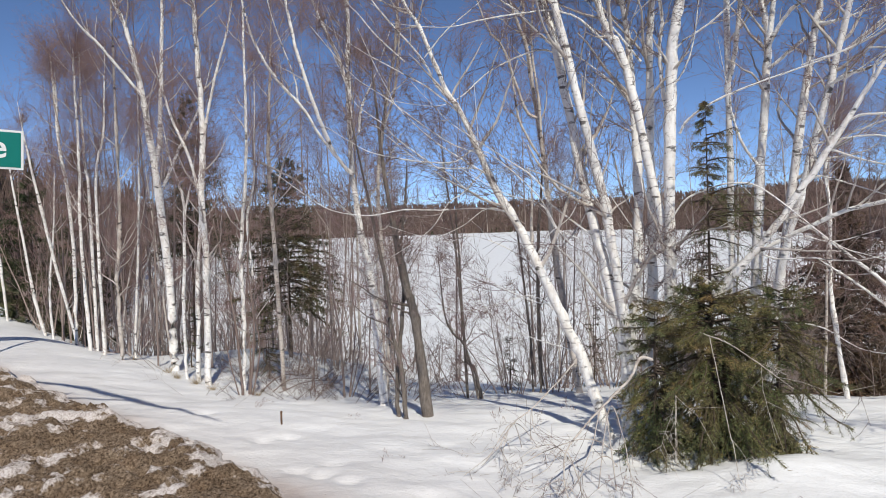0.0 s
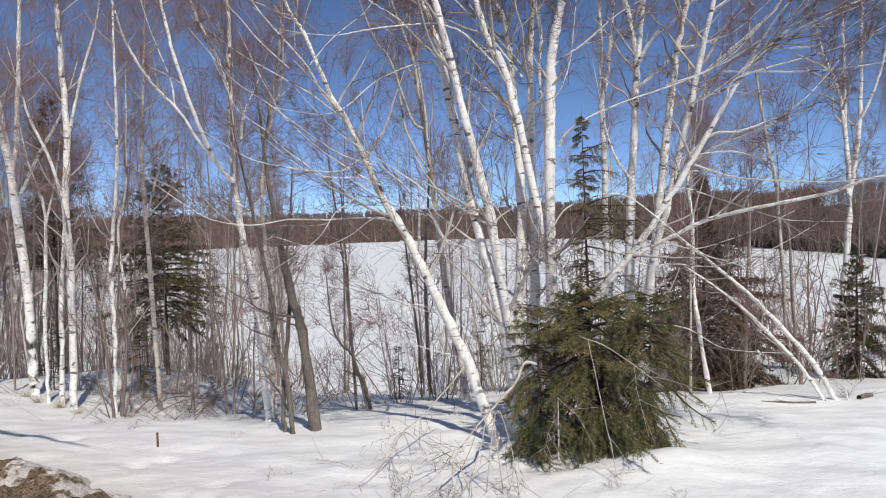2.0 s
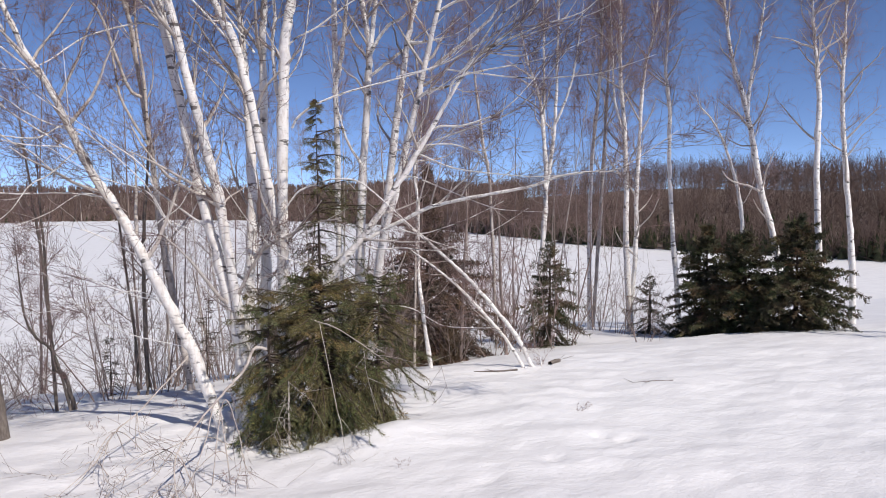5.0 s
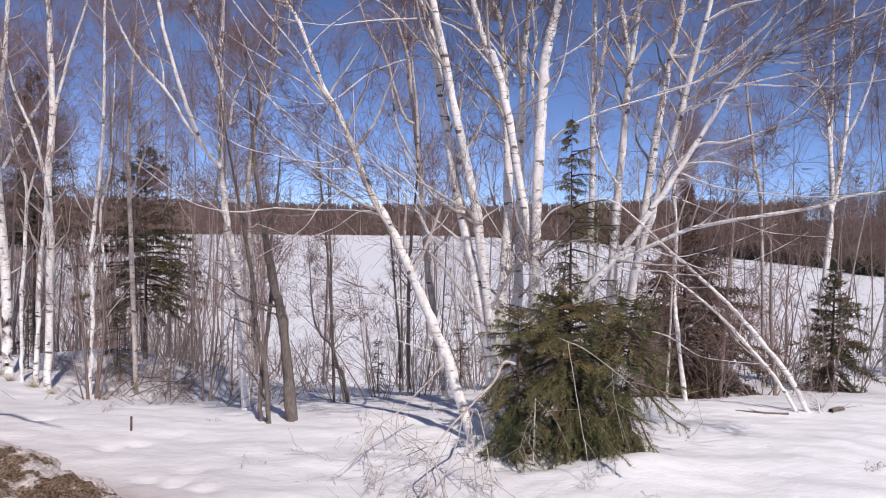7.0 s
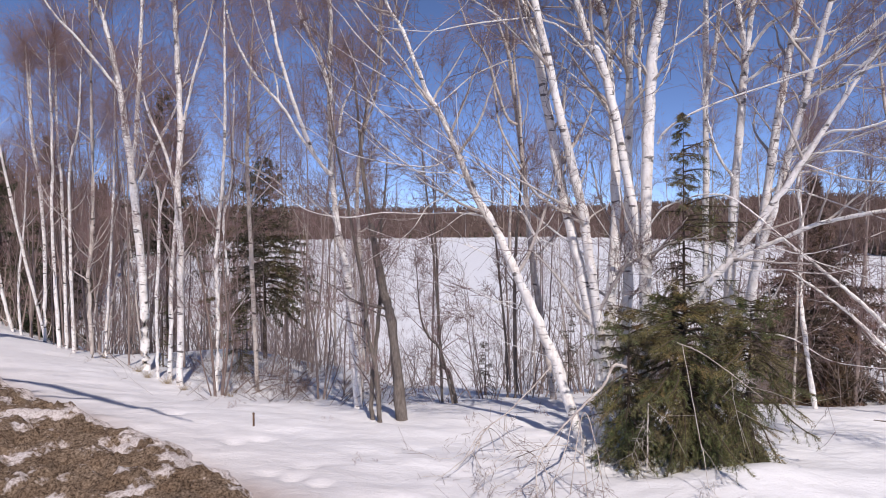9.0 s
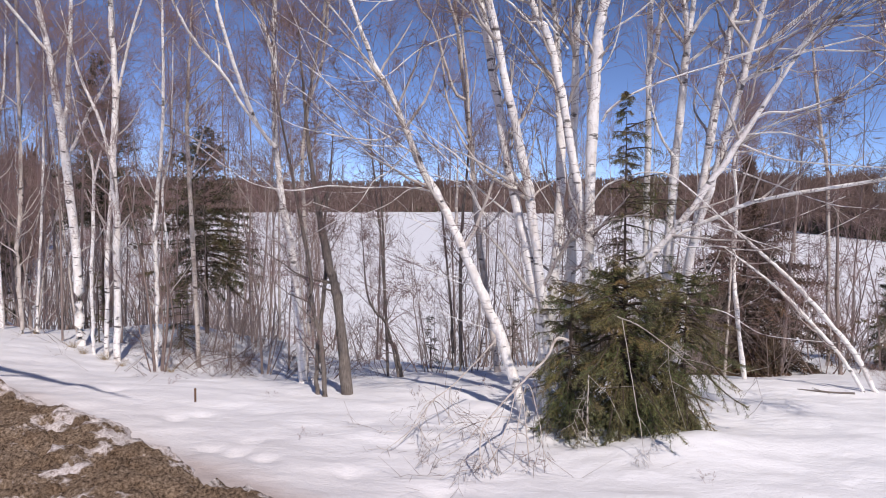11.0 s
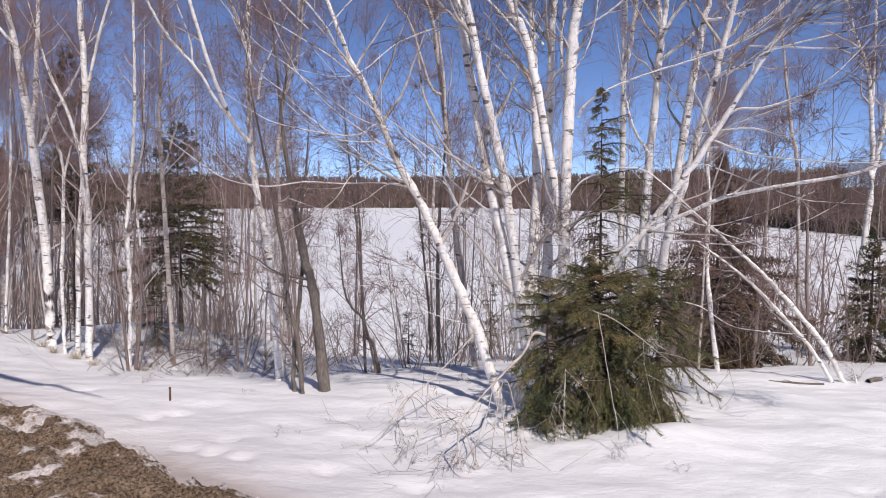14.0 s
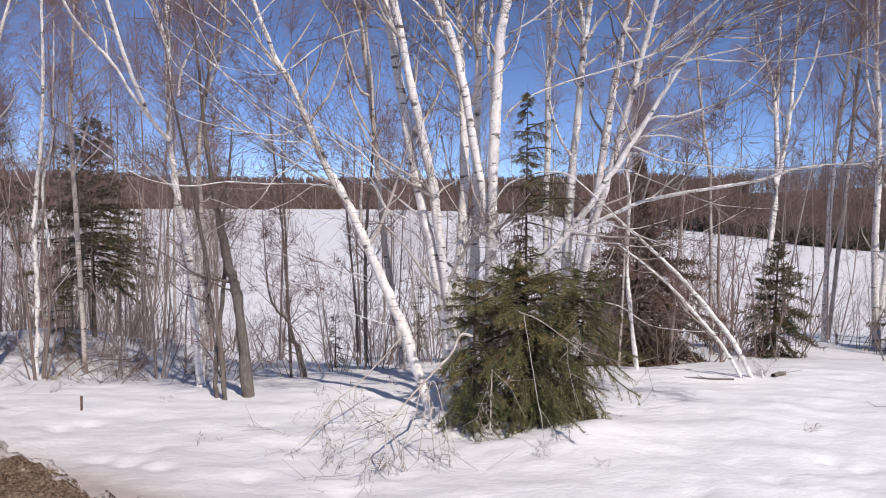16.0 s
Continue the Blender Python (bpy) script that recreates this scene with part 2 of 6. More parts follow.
def land(x, y):
    """Height of the snow or ground at x, y (arrays)."""
    x, y = np.asarray(x, float), np.asarray(y, float)
    q = y - np.interp(x, EDGE_X, EDGE_Y)
    steep = 0.21 + 0.22 * (1 - np.exp(-((x + 0.2) / 3.2) ** 4))
    past = 0.5 * np.log1p(np.exp(np.clip(q / 0.5, -40, 40))) * (q < 20) + q * (q >= 20)
    shelf = np.exp(-((x + 6.0) / 4.0) ** 4)                       # a gentle shelf before the slope, left of the clump
    trough = 0.4 * np.log1p(np.exp(np.clip((q - 1.3) / 0.4, -40, 40)))
    beyond = 0.6 * np.log1p(np.exp(np.clip((q - 6.5) / 0.6, -40, 40)))
    bank = -steep * past * (1 - shelf) - shelf * (0.24 * past - 0.14 * trough + 0.36 * beyond)
    ease = np.clip((x - 2.6) / 2.6, 0, 1)
    ease = ease * ease * (3 - 2 * ease)                           # and a longer one past the brink right of it
    dip = 0.5 * np.log1p(np.exp(np.clip((q - 2.0) / 0.5, -40, 40)))
    further = 0.6 * np.log1p(np.exp(np.clip((q - 8.5) / 0.6, -40, 40)))
    bank = bank * (1 - ease) - ease * (0.26 * past - 0.165 * dip + 0.36 * further)
    bank = LAKE + np.where(bank - LAKE > 25, bank - LAKE, np.log1p(np.exp(np.clip((bank - LAKE) * 1.4, -40, 40))) / 1.4)
    r, a = np.hypot(x, y), np.degrees(np.arctan2(-x, y))
    shore = np.interp(a, SHORE_A, SHORE_R)
    up = np.clip((r - shore) / np.clip(0.55 * shore, 60, 260), 0, 1)
    hill = (np.interp(a, SHORE_A, RISE) - LAKE) * up * up * (3 - 2 * up) + lumps(x, y, 180, 2, 9) * 6 * up
    near = np.clip((26 - r) / 14, 0, 1)
    relief = near * (0.08 * lumps(x, y, 1.7, 2, 1) + 0.042 * lumps(x * 0.8 + y * 0.3, y * 1.6, 0.5, 3, 4))
    relief = relief + (1 - near) * 0.25 * lumps(x, y, 9.0, 3, 2) * np.clip((120 - r) / 60, 0, 1)
    mound = 0.17 * np.exp(-((x - 1.85) / 0.55) ** 2 - ((y - 6.08) / 0.34) ** 2) - 0.05 * np.exp(-((x - 0.5) / 0.5) ** 2 - ((y - 6.3) / 0.4) ** 2)
    for px, py in PITS:
        mound = mound - 0.05 * np.exp(-((x - px) / 0.13) ** 2 - ((y - py) / 0.07) ** 2)
    return bank + hill + relief + mound


def ground_z(x, y):
    return float(land(x, y))


# ---- mesh helpers ----


def mesh_of(name, verts, faces, mat, smooth=True, slots=None):
    me = bpy.data.meshes.new(name)
    verts = np.asarray(verts, np.float32)
    flat = np.concatenate([np.asarray(f, np.int32).ravel() for f in faces])
    sizes = np.concatenate([np.full(len(f), np.asarray(f).shape[1], np.int32) for f in faces])
    me.vertices.add(len(verts))
    me.vertices.foreach_set("co", verts.ravel())
    me.loops.add(len(flat))
    me.loops.foreach_set("vertex_index", flat)
    me.polygons.add(len(sizes))
    me.polygons.foreach_set("loop_start", np.concatenate([[0], np.cumsum(sizes)[:-1]]).astype(np.int32))
    me.polygons.foreach_set("use_smooth", np.full(len(sizes), smooth))
    me.update(calc_edges=True)
    for one in mat if isinstance(mat, (list, tuple)) else [mat]:
        me.materials.append(one)
    if slots is not None:
        me.polygons.foreach_set("material_index", np.asarray(slots, np.int32))
    return me


def child(name, me, parent, label=""):
    ob = new(name, me)
    ob.parent = parent
    return tagged(ob, label) if label else ob


def unit(v):
    return v / np.maximum(np.linalg.norm(v, axis=-1, keepdims=True), 1e-9)


def tubes(paths, radii, sides):
    """Verts and faces of N round tapering tubes: paths (N, K, 3), radii (N, K)."""
    n, k, _ = paths.shape
    along = unit(np.gradient(paths, axis=1))
    ref = np.where(np.abs(along[:, :1, 2:3]) > 0.8, np.array([1.0, 0, 0]), np.array([0, 0, 1.0]))
    a = unit(np.cross(along, np.broadcast_to(ref, along.shape)))
    b = np.cross(along, a)
    ang = np.arange(sides) * 2 * math.pi / sides
    ring = a[:, :, None] * np.cos(ang)[:, None] + b[:, :, None] * np.sin(ang)[:, None]
    verts = (paths[:, :, None] + ring * radii[:, :, None, None]).reshape(-1, 3)
    base = (np.arange(n)[:, None, None] * k + np.arange(k - 1)[:, None]) * sides
    s0, s1 = np.arange(sides), (np.arange(sides) + 1) % sides
    quads = np.stack([base + s0, base + s1, base + sides + s1, base + sides + s0], -1).reshape(-1, 4)
    return verts, quads


def joined(*parts):
    verts, faces, start = [], [], 0
    for v, f in parts:
        verts.append(v)
        faces.append(f + start)
        start += len(v)
    return np.concatenate(verts), faces


def grown(start, way, length, k, lift, waver, r):
    """Paths of N branches of k points that grow from start along way, bend up by lift and waver."""
    n = len(start)
    pts, d, p = [start], unit(way), start
    for _ in range(k - 1):
        d = unit(d + np.array([0, 0, 1.0]) * lift / k + r.normal(0, waver, (n, 3)))
        p = p + d * (length / (k - 1))[:, None]
        pts.append(p)
    return np.stack(pts, 1)


def sprouts(paths, radii, per, r, low=0.15, spread=0.9, ahead=0.8, high=1.0):
    """Starts, ways and radii of per side shoots on every path."""
    n, k, _ = paths.shape
    f = low + (high - low) * r.random((n, per))
    i = np.minimum((f * (k - 1)).astype(int), k - 2)
    u = (f * (k - 1) - i)[..., None]
    rows = np.arange(n)[:, None]
    start = paths[rows, i] * (1 - u) + paths[rows, i + 1] * u
    along = unit(paths[rows, i + 1] - paths[rows, i])
    side = unit(np.cross(along, r.normal(0, 1, along.shape)))
    way = unit(along * ahead + side * spread)
    rad = radii[rows, i] * (1 - u[..., 0]) + radii[rows, i + 1] * u[..., 0]
    return start.reshape(-1, 3), way.reshape(-1, 3), rad.ravel(), f.ravel()


def tapered(k, r0, tip):
    return r0[:, None] * np.linspace(1, tip, k)[None]


def curve_through(points, n):
    """A smooth line of n points (x, y, z, radius) through a few."""
    p = np.asarray(points, float)
    ext = np.vstack([2 * p[0] - p[1], p, 2 * p[-1] - p[-2]])
    seg = np.linspace(0, len(p) - 1 - 1e-6, n)
    i, u = seg.astype(int), (seg % 1)[:, None]
    a, b, c, d = ext[i], ext[i + 1], ext[i + 2], ext[i + 3]
    out = 0.5 * (2 * b + (c - a) * u + (2 * a - 5 * b + 4 * c - d) * u ** 2 + (3 * b - a - 3 * c + d) * u ** 3)
    out[:, 3] = np.maximum(out[:, 3], 0.003)
    return out


def bundle(*layers):
    """Joins (paths, radii, sides, slot) into verts, faces and the faces' material slots."""
    made = [tubes(p, q, s) for p, q, s, _ in layers]
    v, f = joined(*made)
    return v, f, np.concatenate([np.full(len(g), layer[3]) for g, layer in zip(f, layers)])


def rooted(pts):
    """The stem from 0.12 m under the snow upwards, where its foot would lie deeper."""
    pts = [list(p) for p in pts]
    while len(pts) > 2 and pts[1][2] < ground_z(*pts[1][:2]) - 0.1:
        pts.pop(0)
    low = ground_z(*pts[0][:2]) - 0.12
    if pts[0][2] < low < pts[1][2]:
        u = (low - pts[0][2]) / (pts[1][2] - pts[0][2])
        pts[0] = [p + u * (q - p) for p, q in zip(pts[0], pts[1])]
    elif low < pts[0][2] < low + 0.85:
        u = (pts[0][2] - low) / max(0.3, pts[1][2] - pts[0][2])
        pts.insert(0, [p + min(u, 1.0) * (p - q) for p, q in zip(pts[0], pts[1])][:2] + [low, pts[0][3]])
    return pts


def tree(name, stems, label, category, seed, bark=None, twig=None, limb=None, limbs=2.2, reach=1.0, crown=2.4, low=0.25, subs=6, twigs=7, group="", grow=2.2, fine=0.0017, lift=0.6, thick=0.88, cut=0.97, deep=False, deep_from=0.0, slim=1.0, waver=0.12, simple=False, shoot=0.6, fan=0.9):
    """A bare tree: every stem is a few points (x, y, z, radius) from the foot up. It goes on above the last point by grow metres.
    Each limb is a part with its own branches and twigs."""
    r = np.random.default_rng(seed)
    bark, twig, limb = bark or BIRCH, twig or TWIG, limb or LIMB
    stems = [rooted(pts) for pts in stems]
    foot = np.array(stems[0][0][:3])
    top = new(name)
    top.location = foot
    tagged(top, label, category, group)
    brooms = []
    for pts in stems:
        pts = [list(p) for p in pts]
        if grow and pts[-1][3] > 0.006:
            a, b = np.array(pts[-2]), np.array(pts[-1])
            d = unit((b - a)[:3] + np.array([0, 0, 0.25]))
            pts.append([*(b[:3] + d * grow * 0.5), b[3] * 0.62])
            pts.append([*(b[:3] + d * grow + np.array([0, 0, 0.1])), max(0.004, b[3] * 0.2)])
        elif grow:
            a, b = np.array(pts[-2]), np.array(pts[-1])
            d = unit((b - a)[:3] + np.array([0, 0, 0.12]) + r.normal(0, 0.05, 3))
            pts[-1][3] = min(0.6 * a[3], 0.006)
            pts.append([*(b[:3] + d * 0.3), 0.0045])
            pts.append([*(b[:3] + d * 0.65 + np.array([0, 0, 0.04])), 0.003])
        n = 12 + 6 * len(pts)
        c = curve_through(pts, n)
        c[1:-1, :3] += r.normal(0, 1, (n - 2, 3)) * np.minimum(0.005, 0.11 * c[1:-1, 3:])
        c[:, 3] *= thick * (1 + r.normal(0, 0.065, n)) * (0.78 if pts[0][3] < 0.021 else 1.0)
        paths, radii = (c[None, :, :3] - foot), c[None, :, 3]
        v, q = tubes(paths, radii, 10)
        kind = "trunk" if pts[0][3] > 0.03 or len(stems) < 3 else "bough"
        child(kind, mesh_of(kind, v, [q], bark), top)
        span = np.linalg.norm(np.diff(c[:, :3], axis=0), axis=1).sum()
        count = max(3, int(1.2 * limbs * span))
        s, w, rad, f = sprouts(paths, radii, count, r, low, 0.95, 0.8, cut)
        size = reach * (0.35 + 0.9 * r.random(count)) * (1.15 - 0.6 * f) * np.clip(span / 5, 0.55, 1.1)
        p1 = grown(s, w, size, 7, lift, waver * 1.1, r)
        r1 = tapered(7, slim * np.minimum(rad * 0.42, 0.006 + 0.009 * size), 0.28)
        s, w, rad, f = sprouts(p1, r1, subs, r, 0.15)
        size2 = np.repeat(size, subs) * (0.3 + 0.42 * r.random(len(s)))
        p2 = grown(s, w, size2, 5, lift * 0.5, 0.16, r)
        r2 = tapered(5, np.minimum(rad * 0.6, 0.0037), 0.45)
        s, w, rad, f = sprouts(p2, r2, twigs, r, 0.1)
        size3 = np.repeat(size2, twigs) * (0.3 + 0.5 * r.random(len(s)))
        bends = 3 if deep else 2
        p3 = grown(s, w, np.maximum(size3, 0.08), bends, lift * 0.15, 0.18, r)
        r3 = tapered(bends, np.full(len(s), fine), 0.6)
        if simple:
            brooms += [(p1, r1, 4, 1), (p2, r2, 3, 0), (p3, r3, 3, 0)]
        for i in range(0 if simple else count):
            a, b = slice(i * subs, (i + 1) * subs), slice(i * subs * twigs, (i + 1) * subs * twigs)
            v, q = tubes(p1[i:i + 1], r1[i:i + 1], 6)
            bough = child("limb", mesh_of("limb", v, [q], limb), top)
            spray = [(p3[b], r3[b], 3, 0)]
            if deep and pts[0][3] > deep_from:
                for j in range(i * subs, (i + 1) * subs):
                    v, q = tubes(p2[j:j + 1], r2[j:j + 1], 4)
                    child("branch", mesh_of("branch", v, [q], twig), bough)
            else:
                spray.append((p2[a], r2[a], 3, 0))
            v, faces, slots = bundle(*spray)
            tagged(child("spray", mesh_of("spray", v, faces, twig), bough), kind="stuff")
        # fine shoots along the upper stem
        many = max(2, int(crown * span * 3))
        s, w, rad, f = sprouts(paths, radii, many, r, 0.4, fan, 1.0)
        p4 = grown(s, w, 0.25 + shoot * r.random(many), 4, lift * 0.6, 0.14, r)
        r4 = tapered(4, np.full(many, fine * 1.3), 0.5)
        s, w, rad, f = sprouts(p4, r4, 4, r, 0.15)
        p5 = grown(s, w, 0.1 + 0.25 * r.random(len(s)), bends, lift * 0.2, 0.18, r)
        brooms += [(p4, r4, 3, 0), (p5, tapered(bends, np.full(len(s), fine), 0.6), 3, 0)]
    v, faces, slots = bundle(*brooms)
    tagged(child("crown", mesh_of("crown", v, faces, [twig, limb], True, slots), top), kind="stuff")
    return top


def needles(paths, spacing, size, wide, r, around=1.0):
    """Needles, one thin triangle each, on every path (N, K, 3)."""
    n, k, _ = paths.shape
    length = np.linalg.norm(np.diff(paths, axis=1), axis=2).sum(1)
    per = np.maximum(2, (length / spacing).astype(int))
    row = np.repeat(np.arange(n), per)
    f = r.random(len(row)) * (k - 1) * 0.999
    i = f.astype(int)
    u = (f - i)[:, None]
    p = paths[row, i] * (1 - u) + paths[row, i + 1] * u
    along = unit(paths[row, i + 1] - paths[row, i])
    side = unit(np.cross(along, r.normal(0, 1, along.shape) * np.array([1, 1, around]) + np.array([0, 0, 0.6])))
    side[r.random(len(side)) < 0.5] *= -1
    tip = p + unit(along * 0.75 + side) * (size * (0.7 + 0.6 * r.random(len(p))))[:, None]
    verts = np.stack([p - along * wide / 2, p + along * wide / 2, tip], 1).reshape(-1, 3)
    return verts, np.arange(len(verts)).reshape(-1, 3)


def conifer(name, foot, tall, profile, label, seed, branches=80, laterals=9, spacing=0.014, size=0.035, wide=0.006, droop=0.35, mat=None, lean=(0, 0), bare=0.0, trunk_r=0.05, ragged=0.35, category="spruce", heap=1.1, rise=1.0, hang=0.0, fall=0.18, bias=(0.0, 0.0), whole=False):
    """A needle tree. profile: pairs of (share of the height, reach of the branches in metres)."""
    r = np.random.default_rng(seed)
    tip = foot[2] + tall
    foot = (foot[0], foot[1], ground_z(foot[0], foot[1]) - 0.05)
    tall = tip - foot[2]
    top = new(name)
    top.location = foot
    tagged(top, label, category)
    h = np.linspace(0, 1, 14)
    line = np.stack([lean[0] * h, lean[1] * h, tall * h - 0.15 * (h == 0)], 1)[None]
    v, q = tubes(line, (trunk_r * (1.02 - h))[None], 8)
    child("trunk", mesh_of("trunk", v, [q], SPRUCEBARK), top)
    at = bare + (0.985 - bare) * r.random(branches) ** heap
    reach = np.interp(at, [p for p, _ in profile], [w for _, w in profile]) * (1 - ragged + 2 * ragged * r.random(branches))
    ang = r.random(branches) * 2 * math.pi
    start = np.stack([lean[0] * at, lean[1] * at, tall * at], 1)
    reach = reach * np.where(at > 0.48, 0.55 + 0.6 * r.random(branches), 1.0)
    reach = reach * (1 + bias[0] * np.cos(ang) + bias[1] * np.sin(ang))
    tilt = rise * 0.65 * at ** 1.5 + 0.1 + r.normal(0, 0.12, branches) - 0.25 * (at < 0.25)
    way = np.stack([np.cos(ang), np.sin(ang), tilt], 1)
    d, p, pts = unit(way), start, [start]
    for j in range(6):
        bend = -droop * (1 - at) * (1.0 if j < 3 else -0.35) - hang * at
        d = unit(d + np.stack([0 * bend, 0 * bend, bend], 1) + r.normal(0, 0.05, d.shape))
        p = p + d * (reach / 6)[:, None]
        pts.append(p)
    p1 = np.stack(pts, 1)
    r1 = tapered(7, 0.004 + 0.012 * reach, 0.2)
    s, w, rad, f = sprouts(p1, r1, laterals, r, 0.12, 0.9, 0.85)
    w = unit(w * np.array([1, 1, 0.35]) + np.array([0, 0, -fall]))
    size2 = np.repeat(reach, laterals) * (0.16 + 0.28 * (1 - f)) * (0.6 + 0.7 * r.random(len(s)))
    p2 = grown(s, w, np.maximum(size2, 0.05), 4, -0.35, 0.06, r)
    r2 = tapered(4, np.full(len(s), 0.0025), 0.4)
    mat = mat or NEEDLE
    if whole:
        v, f2 = joined(tubes(p1, r1, 4), tubes(p2, r2, 3), needles(p1[:, 1:], spacing, size, wide, r), needles(p2, spacing, size, wide, r))
        slots = np.repeat([0, 0, 1, 1], [len(g) for g in f2])
        tagged(child("crown", mesh_of("crown", v, f2, [SPRUCEBARK, mat], False, slots), top), kind="stuff")
        return top
    # every bough lifts away with its side shoots and needles
    for i in range(branches):
        k = slice(i * laterals, (i + 1) * laterals)
        wood, twig = tubes(p1[i:i + 1], r1[i:i + 1], 4), tubes(p2[k], r2[k], 3)
        leaf, more = needles(p1[i:i + 1, 1:], spacing, size, wide, r), needles(p2[k], spacing, size, wide, r)
        v, f2 = joined(wood, twig, leaf, more)
        slots = np.repeat([0, 0, 1, 1], [len(g) for g in f2])
        child("bough", mesh_of("bough", v, f2, [SPRUCEBARK, mat], False, slots), top)
    return top


def shrub(name, label, seed, stems=9, tall=1.6, wide=0.35, mat=None, twiggy=6, category="shrub", group="", r0=0.009, lean=0.35):
    """A clump of thin bare shoots from one foot."""
    r = np.random.default_rng(seed)
    mat = mat or SHRUBBARK
    top = tagged(new(name), label, category, group)
    ang = r.random(stems) * 2 * math.pi
    s = np.stack([np.cos(ang), np.sin(ang), 0 * ang], 1) * wide * 0.35 * r.random((stems, 1)) - np.array([0, 0, 0.1])
    w = np.stack([np.cos(ang) * lean, np.sin(ang) * lean, 1 + 0 * ang], 1) + r.normal(0, 0.16, (stems, 3))
    p1 = grown(s, w, tall * (0.55 + 0.6 * r.random(stems)), 8, 0.25, 0.08, r)
    r1 = tapered(8, r0 * (0.5 + 0.7 * r.random(stems)), 0.25)
    s, w, rad, f = sprouts(p1, r1, twiggy, r, 0.15, 0.9, 0.8)
    size = tall * (0.12 + 0.24 * r.random(len(s)))
    p2 = grown(s, w, size, 4, 0.25, 0.16, r)
    r2 = tapered(4, np.minimum(rad * 0.6, 0.0038), 0.5)
    s, w, rad, f = sprouts(p2, r2, 4, r, 0.15)
    p3 = grown(s, w, np.repeat(size, 4) * (0.3 + 0.4 * r.random(len(s))), 2, 0.15, 0.18, r)
    r3 = tapered(2, np.full(len(s), 0.0021), 0.6)
    for i in range(stems):
        a, b = slice(i * twiggy, (i + 1) * twiggy), slice(i * twiggy * 4, (i + 1) * twiggy * 4)
        v, faces, slots = bundle((p1[i:i + 1], r1[i:i + 1], 5, 0), (p2[a], r2[a], 3, 0), (p3[b], r3[b], 3, 0))
        child("stem", mesh_of("stem", v, faces, mat), top)
    return top


# ---- ground: one sheet of snow, from the verge over the frozen lake to the hills ----
def spaced(low, high, step, far, ratio):
    inside = list(np.arange(low, high, step))
    out, s = [high], step
    while out[-1] < far:
        s *= ratio
        out.append(out[-1] + s)
    back, s = [low], step
    while back[-1] > -far:
        s *= ratio
        back.append(back[-1] - s)
    return np.array(back[:0:-1] + inside + out)


def build_ground():
    gx, gy = spaced(-7, 7, 0.06, 3000, 1.075), spaced(4.6, 10.0, 0.05, 3000, 1.075)
    x, y = np.meshgrid(gx, gy)
    z = land(x, y)
    n, k = len(gx), len(gy)
    idx = np.arange(n * k).reshape(k, n)
    quads = np.stack([idx[:-1, :-1], idx[:-1, 1:], idx[1:, 1:], idx[1:, :-1]], -1).reshape(-1, 4)
    # brushwood and litter instead of open snow under the far woods
    mid = [np.asarray(c)[:-1, :-1].ravel() for c in (x, y)]
    wooded = np.hypot(*mid) > np.interp(np.degrees(np.arctan2(-mid[0], mid[1])), SHORE_A, SHORE_R) + 3
    wooded &= np.degrees(np.arctan2(-mid[0], mid[1])) < 30
    ob = new("ground", mesh_of("ground", np.stack([x, y, z], -1).reshape(-1, 3), [quads], [SNOW, LITTER], True, wooded))
    return tagged(ob, "sunlit old snow over bank, frozen lake and hills", "snow", kind="structure")


build_ground()


def build_verge():
    """The ploughed windrow of gravel and dirty snow along the road."""
    s, w = np.concatenate([np.arange(-26, -3, 0.15), np.arange(-3, 16, 0.04), np.arange(16, 44, 0.15)]), np.concatenate([np.arange(-4.6, -2.2, 0.12), np.arange(-2.2, 0.75, 0.04)])
    s, w = np.meshgrid(s, w)
    ragged = w - 0.12 + 0.2 * lumps(s, w * 0.3, 1.5, 3, 21) + 0.16 * lumps(s, w, 0.3, 2, 25)
    hump = np.interp(ragged, (-4.5, -4.1, -1.7, -0.75, -0.25, 0.02, 0.16), (-0.15, 0.08, 0.16, 0.24, 0.19, 0.06, -0.12))
    clods = np.abs(lumps(s, w, 0.34, 3, 30)) * 0.15 + np.abs(lumps(s, w, 0.13, 2, 40)) * 0.17
    x = ROAD_AT[0] + ROAD_ALONG[0] * s + ROAD_ACROSS[0] * w
    y = ROAD_AT[1] + ROAD_ALONG[1] * s + ROAD_ACROSS[1] * w
    z = hump * 0.85 + (0.10 - clods) * np.clip((0.12 - ragged) / 0.15, 0, 1) - 0.045
    z += np.random.default_rng(3).normal(0, 0.011, z.shape) * np.clip((0.1 - ragged) / 0.2, 0, 1)
    idx = np.arange(s.size).reshape(s.shape)
    quads = np.stack([idx[:-1, :-1], idx[:-1, 1:], idx[1:, 1:], idx[1:, :-1]], -1).reshape(-1, 4)[:, ::-1]
    ob = new("road_verge", mesh_of("road_verge", np.stack([x, y, z], -1).reshape(-1, 3), [quads], DIRT))
    return tagged(ob, "brown gravel windrow with patches of dirty thawing snow", "verge", kind="structure")


build_verge()


# ---- far woods round the lake ----
def polar(a, r):
    a = np.radians(a)
    return -np.sin(a) * r, np.cos(a) * r


